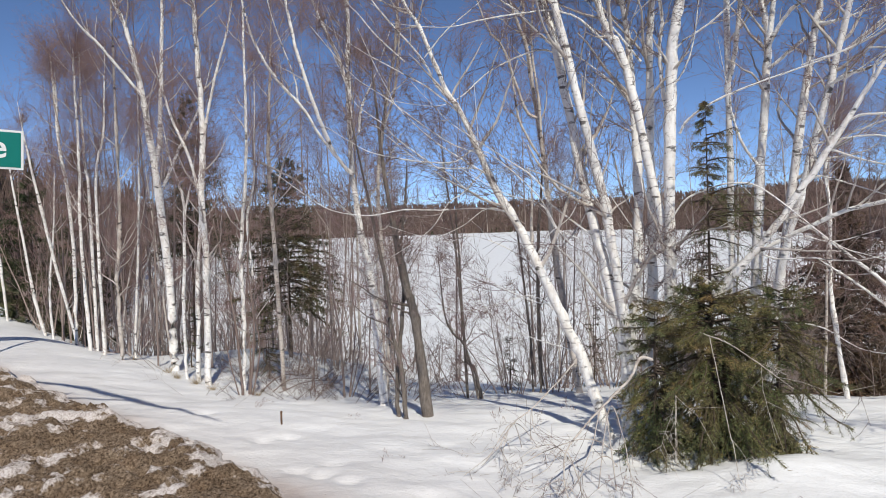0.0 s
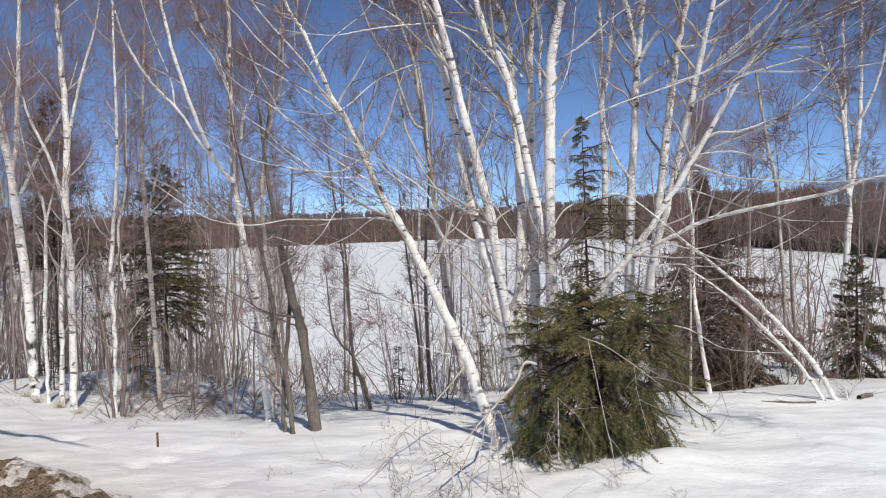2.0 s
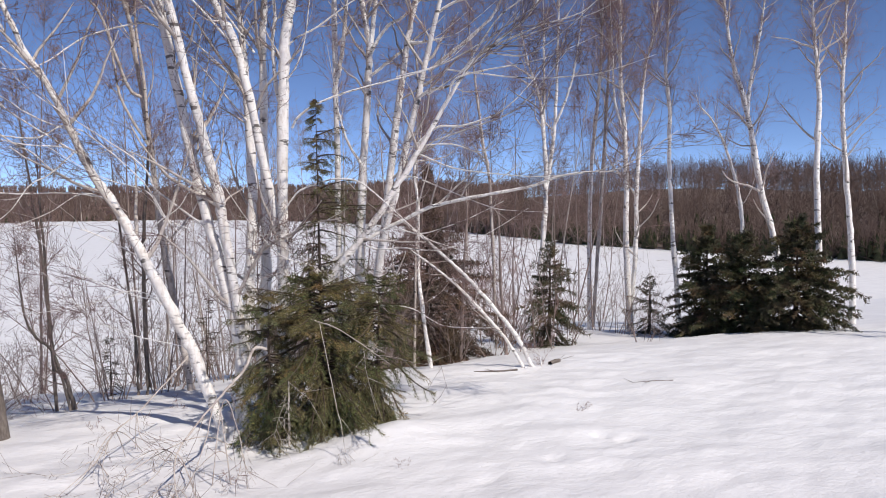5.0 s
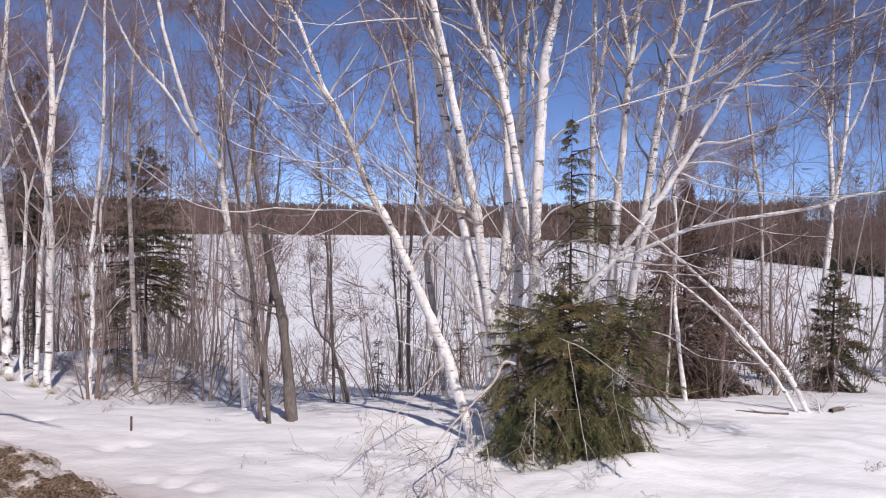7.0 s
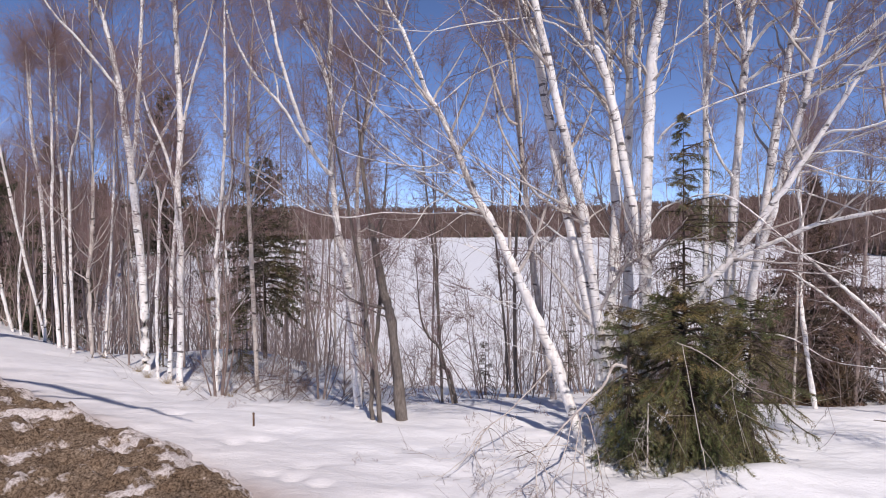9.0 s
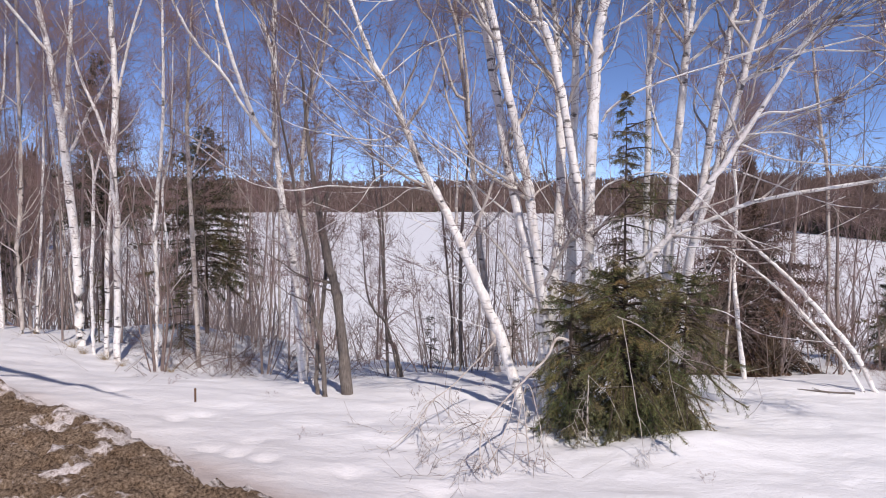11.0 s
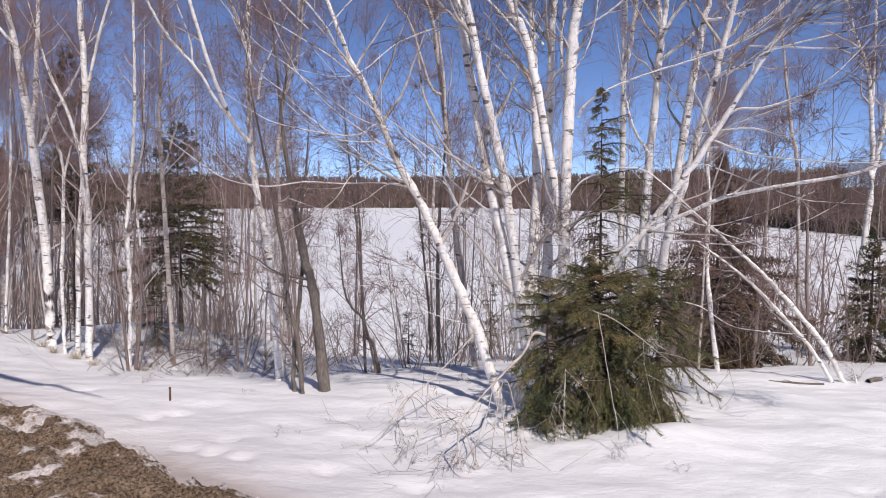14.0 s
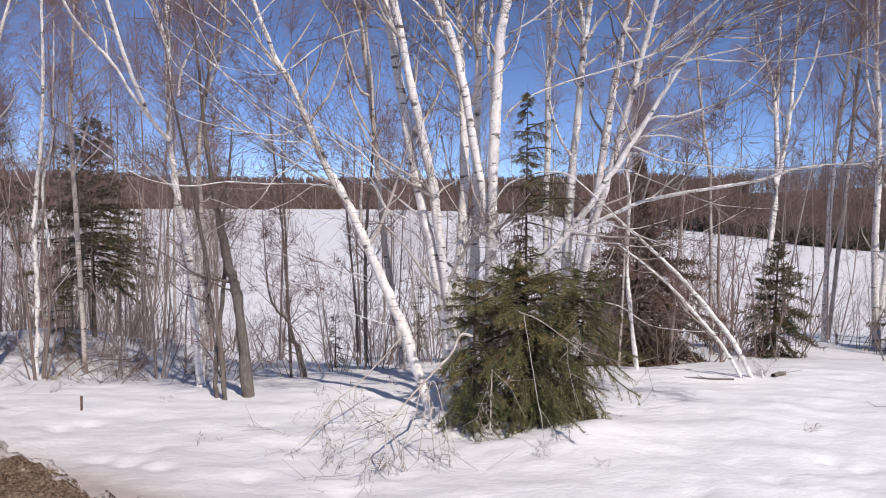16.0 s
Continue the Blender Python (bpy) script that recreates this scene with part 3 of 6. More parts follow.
def build_far_woods():
    r = np.random.default_rng(5)
    bare, green = [], []
    up = np.array([0, 0, 1.0])
    for count, lo, hi, reach, girth, shoots in ((7000, -28, 36, 280.0, 0.42, 4), (4300, -78, -18, 130.0, 0.045, 12), (1100, 34, 64, 60.0, 0.055, 11)):
        a = lo + (hi - lo) * r.random(count)
        shore = np.interp(a, SHORE_A, SHORE_R)
        depth = reach * r.random(count) ** 1.8
        x, y = polar(a, shore + 1 + depth)
        z = land(x, y)
        tall = (7.0 + 3.2 * r.random(count)) * np.where(depth < 10, 0.7, 1.0) * (1.12 if lo < -50 else 1.0)
        needle = r.random(count) < np.where(depth < 16, 0.42 if lo < -50 else 0.15, 0.0 if lo < -50 else 0.012)
        tall = tall * np.where(needle, 0.6 if lo < -50 else 0.78, 1.0)
        foot = np.stack([x, y, z - 0.3], 1)
        k = np.where(~needle)[0]
        for j in range(shoots + 1):
            f = 0.0 if j == 0 else 0.05 + (0.8 if lo < -50 else 0.55) * r.random(len(k))
            way = unit(up + (0 if j == 0 else 1) * r.normal(0, 0.6 if lo < -50 else 0.28, (len(k), 3)))
            p = foot[k] + up * (tall[k] * f)[:, None]
            q = p + way * (tall[k] * (1 - f) * ((0.55 if j == 0 else 0.7) + 0.3 * r.random(len(k))))[:, None]
            w = np.full(len(k), girth) * (0.6 + 0.7 * r.random(len(k)))
            bare.append(tubes(np.stack([p, q], 1), np.stack([w, w * 0.25], 1), 3))
        k = np.where(needle)[0]
        for j in range(6):
            f = 0.03 + 0.15 * j
            p = foot[k] + up * (tall[k] * f)[:, None] + r.normal(0, 0.15, (len(k), 3))
            q = foot[k] + up * (tall[k] * min(1.0, f + 0.3))[:, None] + r.normal(0, 0.12, (len(k), 3))
            w = (tall[k] * 0.16 * (1.1 - f)) * (0.75 + 0.5 * r.random(len(k)))
            green.append(tubes(np.stack([p, q], 1), np.stack([w, w * 0.04], 1), 7))
    v, f = joined(*bare)
    tagged(new("hardwood_forest", mesh_of("hardwood_forest", v, f, HARDWOODS, False)), "bare brown hardwood forest along the far lakeshore", "forest", kind="stuff")
    v, f = joined(*green)
    tagged(new("conifer_forest", mesh_of("conifer_forest", v, f, CONIFERS, False)), "dark conifers along the far lakeshore", "forest", kind="stuff")


build_far_woods()

# ---- the nearest trees ----
def stem(stems, *points):
    """Adds one trunk or bough, from its foot up: (x, y, z, radius)."""
    stems.append(list(points))


stems = []
stem(stems, (0.37, 6.99, -0.14, 0.062), (0.12, 7.05, 0.65, 0.064), (-0.13, 7.10, 1.24, 0.060), (-0.57, 7.18, 2.19, 0.049), (-0.79, 7.21, 2.55, 0.043), (-1.12, 7.26, 3.32, 0.034), (-1.35, 7.33, 3.72, 0.029), (-1.61, 7.38, 4.37, 0.023), (-1.77, 7.39, 4.63, 0.020))
stem(stems, (0.54, 7.18, -0.18, 0.062), (0.52, 7.18, 0.75, 0.056), (0.41, 7.20, 1.36, 0.064), (0.12, 7.24, 2.69, 0.058), (-0.15, 7.28, 4.17, 0.048), (-0.31, 7.29, 4.62, 0.036))
stem(stems, (0.58, 7.13, -0.19, 0.055), (0.57, 7.13, 0.76, 0.049), (0.38, 7.12, 2.09, 0.060), (0.31, 7.11, 2.51, 0.057), (-0.16, 7.05, 4.54, 0.041))
stem(stems, (0.60, 7.48, -0.17, 0.072), (0.61, 7.48, 0.69, 0.064), (0.69, 7.49, 1.71, 0.070), (0.71, 7.51, 2.83, 0.057), (0.61, 7.55, 4.35, 0.033), (0.49, 7.58, 4.73, 0.027))
stem(stems, (0.99, 7.33, -0.19, 0.057), (0.99, 7.33, 0.98, 0.051), (1.01, 7.30, 1.60, 0.050), (0.94, 7.28, 2.11, 0.050), (0.57, 7.23, 3.81, 0.050), (0.40, 7.22, 4.13, 0.041), (0.27, 7.19, 4.60, 0.038))
stem(stems, (0.79, 7.56, -0.17, 0.073), (0.80, 7.56, 0.81, 0.065), (0.86, 7.55, 1.45, 0.064), (0.86, 7.55, 3.86, 0.043), (0.91, 7.54, 4.73, 0.034))
stem(stems, (1.00, 7.23, -0.19, 0.077), (1.00, 7.18, 2.82, 0.067), (1.05, 7.15, 4.01, 0.060), (1.17, 7.10, 4.59, 0.045))
stem(stems, (1.01, 7.23, 3.19, 0.024), (0.95, 7.24, 3.50, 0.024), (0.92, 7.24, 3.91, 0.020), (0.95, 7.24, 4.23, 0.019), (0.89, 7.25, 4.63, 0.017))
stem(stems, (1.20, 6.95, 0.99, 0.046), (1.44, 6.89, 1.49, 0.044), (1.80, 6.77, 1.98, 0.038), (2.24, 6.61, 2.69, 0.032), (2.72, 6.37, 3.58, 0.019), (3.05, 6.21, 3.92, 0.015), (3.28, 6.07, 4.13, 0.011))
stem(stems, (1.09, 7.12, 3.04, 0.018), (1.17, 7.05, 3.17, 0.018), (1.41, 6.96, 3.32, 0.015), (1.72, 6.84, 3.43, 0.014), (2.30, 6.56, 3.59, 0.010), (2.57, 6.40, 3.72, 0.002))
stem(stems, (1.30, 7.08, 1.51, 0.024), (1.74, 6.94, 1.82, 0.024), (2.33, 6.65, 2.17, 0.023), (2.65, 6.48, 2.28, 0.021), (3.29, 6.07, 2.42, 0.017), (3.53, 5.87, 2.52, 0.014), (3.73, 5.68, 2.56, 0.011), (3.90, 5.45, 2.57, 0.005))
stem(stems, (0.99, 7.13, 2.16, 0.012), (1.13, 7.06, 2.37, 0.014), (1.32, 6.98, 2.46, 0.013), (1.53, 6.88, 2.51, 0.011), (1.79, 6.77, 2.43, 0.011), (2.29, 6.51, 1.94, 0.002))
stem(stems, (0.41, 7.29, 1.87, 0.016), (-0.15, 7.20, 2.32, 0.014), (-0.24, 7.15, 2.41, 0.011), (-0.40, 7.09, 2.67, 0.010), (-1.15, 6.91, 3.19, 0.002))
stem(stems, (-0.91, 7.34, 2.92, 0.012), (-1.02, 7.27, 2.99, 0.012), (-1.22, 7.18, 2.86, 0.012), (-1.41, 7.08, 2.85, 0.010), (-1.63, 6.97, 2.87, 0.010), (-2.02, 6.81, 2.95, 0.002))
stem(stems, (-0.67, 7.37, 2.31, 0.012), (-0.98, 7.25, 2.35, 0.010), (-1.38, 7.11, 2.34, 0.010), (-1.74, 6.94, 2.35, 0.008), (-2.08, 6.77, 2.30, 0.008), (-2.41, 6.57, 2.36, 0.002))
stem(stems, (-0.89, 7.35, 2.92, 0.010), (-1.30, 7.12, 3.08, 0.010), (-1.90, 6.82, 3.54, 0.008), (-2.13, 6.67, 3.70, 0.002))
stem(stems, (-0.01, 7.30, 1.94, 0.010), (-0.15, 7.24, 2.12, 0.010), (-0.31, 7.17, 2.42, 0.010), (-0.57, 7.10, 2.70, 0.008), (-0.82, 7.01, 2.91, 0.008), (-0.92, 6.94, 2.96, 0.002))
stem(stems, (2.58, 6.83, 2.94, 0.012), (3.11, 6.31, 3.15, 0.010), (3.24, 6.09, 3.26, 0.002))
stem(stems, (2.50, 6.86, 3.42, 0.010), (3.02, 6.37, 3.81, 0.010), (3.35, 6.06, 3.97, 0.008), (3.76, 5.66, 4.09, 0.002))
stem(stems, (2.18, 6.97, 3.61, 0.010), (2.59, 6.69, 3.72, 0.010), (2.91, 6.42, 3.90, 0.010), (3.16, 6.16, 4.09, 0.008), (3.29, 5.95, 4.20, 0.002))
stem(stems, (-1.22, 7.40, 3.49, 0.019), (-1.42, 7.31, 3.70, 0.016), (-1.57, 7.23, 4.00, 0.014), (-1.98, 7.03, 4.50, 0.012))
stem(stems, (-0.05, 7.70, 4.03, 0.015), (-0.26, 7.62, 4.09, 0.015), (-0.44, 7.54, 4.05, 0.012), (-0.83, 7.37, 3.85, 0.012), (-1.14, 7.18, 3.55, 0.008), (-1.36, 7.07, 3.45, 0.002))
stem(stems, (-1.54, 7.24, 4.01, 0.010), (-1.28, 7.24, 4.29, 0.008), (-0.92, 7.24, 4.56, 0.002))
stem(stems, (-0.84, 7.35, 2.68, 0.014), (-1.41, 7.06, 3.07, 0.010), (-1.74, 6.85, 3.40, 0.008), (-1.83, 6.76, 3.58, 0.002))
stem(stems, (-0.99, 7.33, 2.49, 0.012), (-1.13, 7.25, 2.57, 0.012), (-1.27, 7.16, 2.72, 0.010), (-1.41, 7.07, 2.80, 0.010), (-1.77, 6.86, 3.09, 0.010), (-1.89, 6.77, 3.24, 0.008), (-2.11, 6.57, 3.42, 0.002))
stem(stems, (-1.15, 7.31, 3.37, 0.012), (-1.50, 7.17, 3.67, 0.012), (-2.08, 6.89, 4.00, 0.002))
stem(stems, (-1.75, 7.19, 3.97, 0.010), (-2.00, 7.02, 4.21, 0.010), (-2.17, 6.92, 4.43, 0.008), (-2.26, 6.83, 4.54, 0.002))
stem(stems, (-0.74, 7.26, 2.52, 0.010), (-0.95, 7.19, 2.76, 0.010), (-1.31, 7.03, 2.78, 0.008), (-1.53, 6.93, 2.84, 0.002))
stem(stems, (0.17, 7.60, 3.13, 0.010), (0.16, 7.53, 3.53, 0.010), (0.18, 7.46, 3.76, 0.010), (0.25, 7.40, 4.09, 0.002))
stem(stems, (0.22, 7.60, 3.08, 0.010), (0.25, 7.53, 3.47, 0.010), (0.37, 7.39, 4.12, 0.002))
stem(stems, (0.49, 7.18, 3.88, 0.016), (0.17, 7.14, 4.22, 0.016), (-0.01, 7.11, 4.32, 0.014), (-0.25, 7.08, 4.36, 0.012), (-0.85, 6.98, 4.29, 0.010), (-1.16, 6.90, 4.22, 0.002))
stem(stems, (-0.03, 7.60, 4.03, 0.017), (-0.23, 7.52, 4.17, 0.017), (-0.56, 7.34, 4.48, 0.015), (-0.91, 7.14, 4.68, 0.010))
stem(stems, (0.74, 7.26, 3.81, 0.016), (0.45, 7.29, 4.20, 0.016), (-0.02, 7.30, 4.75, 0.010))
stem(stems, (0.61, 7.37, 3.43, 0.012), (0.43, 7.34, 3.65, 0.012), (0.06, 7.25, 3.94, 0.010), (-0.12, 7.20, 4.03, 0.002))
stem(stems, (0.67, 7.47, 3.14, 0.012), (0.16, 7.35, 3.71, 0.008), (0.03, 7.30, 3.79, 0.002))
stem(stems, (1.05, 7.12, 3.86, 0.014), (1.15, 7.07, 3.96, 0.012), (1.34, 6.99, 4.06, 0.012), (1.67, 6.84, 4.31, 0.008), (1.89, 6.74, 4.42, 0.002))
stem(stems, (1.03, 7.13, 3.50, 0.012), (1.15, 7.06, 3.70, 0.012), (1.22, 6.99, 3.97, 0.010), (1.27, 6.88, 4.52, 0.006))
stem(stems, (0.64, 7.37, 4.19, 0.010), (0.69, 7.27, 4.30, 0.010), (0.92, 7.04, 4.47, 0.002))
stem(stems, (2.29, 6.61, 2.87, 0.019), (2.46, 6.49, 3.03, 0.017), (2.67, 6.34, 3.04, 0.015), (2.86, 6.19, 3.10, 0.013), (2.96, 6.08, 3.15, 0.011), (3.09, 5.94, 3.28, 0.002))
stem(stems, (2.70, 6.46, 3.59, 0.015), (2.86, 6.35, 3.76, 0.015), (3.06, 6.22, 3.88, 0.014), (3.38, 5.98, 4.02, 0.011), (3.69, 5.71, 4.12, 0.008))
stem(stems, (2.59, 6.50, 3.35, 0.015), (2.69, 6.42, 3.55, 0.015), (3.28, 5.96, 3.66, 0.002))
stem(stems, (2.75, 6.44, 3.64, 0.015), (2.96, 6.14, 4.07, 0.011), (3.13, 5.99, 4.23, 0.010), (3.18, 5.90, 4.30, 0.008))
stem(stems, (2.92, 6.36, 3.80, 0.011), (3.25, 6.09, 3.74, 0.010), (3.41, 5.88, 3.83, 0.002))
stem(stems, (2.61, 6.60, 3.65, 0.012), (3.27, 6.10, 3.52, 0.010), (3.75, 5.68, 3.51, 0.002))
stem(stems, (2.35, 6.70, 2.77, 0.014), (2.66, 6.42, 2.61, 0.011), (3.16, 6.02, 2.53, 0.002))
stem(stems, (2.10, 6.89, 2.80, 0.014), (2.33, 6.73, 2.86, 0.011), (2.65, 6.53, 2.87, 0.011), (2.85, 6.37, 2.79, 0.009), (2.99, 6.22, 2.83, 0.002))
stem(stems, (2.24, 6.84, 2.53, 0.014), (2.35, 6.75, 2.52, 0.011), (2.96, 6.34, 2.23, 0.002))
stem(stems, (-0.21, 7.30, 1.29, 0.008), (-0.41, 7.26, 1.33, 0.008), (-0.81, 7.15, 1.53, 0.002))
stem(stems, (0.14, 7.20, 0.77, 0.008), (-0.43, 7.12, 0.96, 0.006), (-0.74, 7.06, 1.13, 0.002))
stem(stems, (-0.50, 7.38, 2.12, 0.010), (-0.68, 7.30, 2.29, 0.008), (-0.89, 7.21, 2.34, 0.008), (-1.15, 7.11, 2.16, 0.002))
stem(stems, (-0.34, 7.39, 1.67, 0.010), (-0.71, 7.27, 1.92, 0.008), (-1.05, 7.17, 2.05, 0.006), (-1.30, 7.08, 2.00, 0.002))
stem(stems, (-0.17, 7.30, 1.21, 0.010), (-0.35, 7.26, 1.36, 0.008), (-0.53, 7.21, 1.39, 0.008), (-0.82, 7.15, 1.30, 0.002))
stem(stems, (-0.38, 7.29, 1.81, 0.008), (-0.22, 7.20, 2.06, 0.008), (-0.01, 7.10, 2.23, 0.006), (0.13, 7.00, 2.52, 0.002))
stem(stems, (0.43, 7.39, 1.50, 0.010), (0.66, 7.27, 1.81, 0.008), (0.82, 7.15, 1.93, 0.008), (1.05, 7.02, 1.91, 0.002))
stem(stems, (1.77, 6.98, 1.83, 0.012), (1.94, 6.86, 1.77, 0.011), (2.15, 6.71, 1.79, 0.010), (2.47, 6.52, 1.77, 0.008), (2.78, 6.32, 1.87, 0.002))
stem(stems, (1.67, 7.00, 1.32, 0.010), (1.86, 6.85, 1.19, 0.010), (2.22, 6.64, 1.16, 0.008), (2.48, 6.44, 1.00, 0.002))
stem(stems, (1.44, 6.95, 1.44, 0.010), (1.25, 6.89, 1.61, 0.009), (0.94, 6.84, 1.72, 0.008), (0.67, 6.77, 2.00, 0.002))
stem(stems, (1.86, 6.95, 1.94, 0.010), (2.07, 6.79, 2.00, 0.010), (2.31, 6.61, 1.94, 0.008), (2.52, 6.42, 2.01, 0.002))
stem(stems, (0.08, 7.30, 1.99, 0.010), (-0.16, 7.20, 2.12, 0.008), (-0.30, 7.09, 2.36, 0.008), (-0.62, 6.97, 2.47, 0.002))
stem(stems, (-0.88, 7.15, 2.78, 0.010), (-1.10, 7.05, 2.53, 0.010), (-1.26, 6.95, 2.41, 0.008), (-1.41, 6.86, 2.17, 0.002))
tree("birch_clump", stems, "clump of white paper birch trunks rising behind a fir", "birch", limbs=2.5, reach=1.0, crown=1.7, low=0.2, grow=0.7, deep=True, subs=5, twigs=6, twig=DARKTWIG, fine=0.0022, deep_from=0.068, slim=1.4, seed=100)
stems = []
stem(stems, (0.66, 5.95, 0.98, 0.026), (0.55, 5.84, 1.01, 0.023), (0.46, 5.73, 0.87, 0.021), (0.29, 5.62, 0.72, 0.018), (0.09, 5.51, 0.53, 0.015), (-0.07, 5.40, 0.34, 0.012), (-0.09, 5.29, 0.14, 0.010), (-0.05, 5.18, 0.02, 0.007))
stem(stems, (0.02, 6.90, 0.75, 0.017), (-0.39, 6.64, 0.36, 0.015), (-0.58, 6.39, 0.26, 0.012), (-0.71, 6.13, 0.10, 0.010), (-0.82, 5.87, 0.06, 0.007), (-0.95, 5.61, 0.02, 0.005))
stem(stems, (-0.58, 6.39, 0.26, 0.009), (-0.65, 6.09, 0.11, 0.007), (-0.60, 5.80, 0.06, 0.006), (-0.43, 5.50, 0.02, 0.004))
stem(stems, (-0.42, 6.62, 0.34, 0.009), (-0.38, 6.42, 0.18, 0.006), (-0.20, 6.22, 0.02, 0.004))
stem(stems, (-0.71, 6.13, 0.10, 0.007), (-0.90, 6.15, 0.03, 0.005), (-1.09, 6.17, 0.02, 0.003))
stem(stems, (-0.58, 6.39, 0.26, 0.009), (-0.84, 6.03, -0.03, 0.006), (-1.09, 5.67, 0.02, 0.004))
stem(stems, (-0.07, 5.40, 0.34, 0.010), (-0.24, 5.40, 0.18, 0.007), (-0.51, 5.41, 0.02, 0.004))
stem(stems, (0.24, 5.60, 0.65, 0.012), (0.14, 5.52, 0.38, 0.010), (0.04, 5.43, 0.14, 0.007), (-0.05, 5.35, 0.02, 0.005))
stem(stems, (0.28, 5.60, 0.65, 0.011), (0.39, 5.52, 0.40, 0.009), (0.42, 5.45, 0.19, 0.006), (0.50, 5.37, 0.02, 0.004))
stem(stems, (0.42, 5.50, 0.22, 0.007), (0.38, 5.46, 0.09, 0.005), (0.33, 5.42, 0.02, 0.003))
stem(stems, (0.27, 6.10, 0.07, 0.010), (0.07, 5.81, 0.04, 0.008), (-0.03, 5.53, 0.01, 0.006), (-0.29, 5.24, 0.02, 0.004))
stem(stems, (0.16, 6.40, 0.12, 0.011), (-0.17, 6.04, 0.16, 0.009), (-0.48, 5.69, 0.09, 0.006), (-0.62, 5.33, 0.02, 0.004))
stem(stems, (-0.17, 6.05, 0.16, 0.008), (-0.40, 5.86, 0.17, 0.005), (-0.59, 5.66, 0.02, 0.003))
stem(stems, (-0.09, 5.29, 0.14, 0.008), (-0.26, 5.20, 0.11, 0.006), (-0.40, 5.12, 0.02, 0.004))
tree("fallen_branch", stems, "bare pale birch branch broken down onto the snow", "branch", limbs=2.6, crown=0.0, reach=0.5, low=0.35, grow=0, lift=-0.3, subs=3, twigs=2, limb=SHRUBBARK, twig=SHRUBBARK, slim=0.55, thick=0.56, waver=0.22, bark=GREYBIRCH, fine=0.0019, seed=101)
tree("dead_branch", [
    [(1.14, 6.40, 1.14, 0.014), (1.37, 6.15, 1.06, 0.013), (1.70, 5.65, 0.82, 0.005)],
    [(1.12, 5.89, 1.19, 0.008), (1.24, 5.77, 0.45, 0.010), (1.26, 5.71, 0.33, 0.008), (1.29, 5.66, 0.07, 0.005)],
    [(0.88, 6.14, 0.63, 0.008), (0.83, 5.84, 0.13, 0.011)]], "thin dead birch branches hanging before the fir", "branch", limbs=0.9, crown=0.0, reach=0.35, low=0.6, grow=0, lift=-0.3, subs=3, twigs=3, limb=LIMB, twig=LIMB, thick=0.5, bark=GREYBIRCH, seed=102)
tree("birch_tree", [
    [(2.09, 9.37, -0.31, 0.055), (2.03, 9.38, 5.36, 0.038)],
    [(2.02, 9.38, 3.81, 0.033), (2.11, 9.26, 4.33, 0.033), (2.16, 9.04, 5.25, 0.025)]], "pair of slim white birches behind the clump", "birch", slim=1.4, limbs=2.4, crown=2.2, twigs=5, fine=0.0021, reach=0.95, thick=0.88, seed=103)
tree("birch_tree", [
    [(2.28, 9.02, -0.25, 0.076), (2.29, 9.01, 1.94, 0.067), (2.42, 8.98, 4.12, 0.052), (2.39, 8.99, 4.65, 0.045), (2.29, 9.01, 5.24, 0.041)],
    [(2.41, 8.98, 4.01, 0.036), (2.56, 9.04, 5.26, 0.033)],
    [(2.40, 8.88, 3.97, 0.024), (2.84, 8.61, 4.33, 0.020), (3.13, 8.44, 4.43, 0.004)],
    [(2.41, 8.88, 4.31, 0.024), (2.62, 8.77, 4.63, 0.024), (2.80, 8.66, 4.74, 0.020), (3.01, 8.54, 4.96, 0.016), (3.14, 8.43, 5.07, 0.012)],
    [(2.31, 8.90, 2.77, 0.023), (2.11, 8.89, 3.06, 0.019), (1.98, 8.85, 3.42, 0.015), (1.92, 8.79, 3.71, 0.004)]], "forked white birch with dark knots", "birch", slim=1.4, limbs=2.4, crown=2.2, twigs=5, fine=0.0021, reach=0.95, thick=0.88, seed=104)
tree("birch_tree", [
    [(2.34, 8.69, -0.21, 0.074), (2.36, 8.69, 0.48, 0.066), (2.46, 8.63, 1.52, 0.061), (2.73, 8.42, 4.01, 0.046), (2.89, 8.31, 5.02, 0.035)],
    [(2.46, 8.55, 1.74, 0.049), (2.69, 8.43, 2.68, 0.049), (3.11, 8.02, 4.93, 0.030)],
    [(2.99, 8.17, 3.96, 0.030), (3.54, 7.75, 4.46, 0.022), (3.71, 7.53, 4.78, 0.015)],
    [(2.86, 8.22, 3.63, 0.026), (3.01, 8.06, 3.71, 0.022), (3.12, 7.91, 3.72, 0.018), (3.24, 7.75, 3.79, 0.004)],
    [(3.09, 8.13, 4.69, 0.023), (3.25, 8.00, 4.79, 0.019), (3.39, 7.87, 4.83, 0.019), (3.58, 7.71, 4.84, 0.004)],
    [(2.80, 8.34, 4.34, 0.023), (2.92, 8.23, 4.33, 0.019), (3.25, 7.96, 4.39, 0.004)]], "white birch with two stems leaning apart", "birch", slim=1.4, limbs=2.6, crown=2.2, twigs=5, fine=0.0021, reach=1.0, thick=0.9, seed=105)
tree("birch_tree", [
    [(3.30, 8.91, -0.17, 0.053), (3.16, 8.99, 0.97, 0.041), (3.13, 9.02, 1.65, 0.036), (3.14, 9.04, 2.26, 0.032), (3.10, 9.07, 2.72, 0.024), (3.18, 9.06, 3.17, 0.016)]], "slender birch at the brink of the bank", "birch", limbs=2.5, crown=1.5, reach=0.8, grow=0.6, seed=106, thick=0.66)
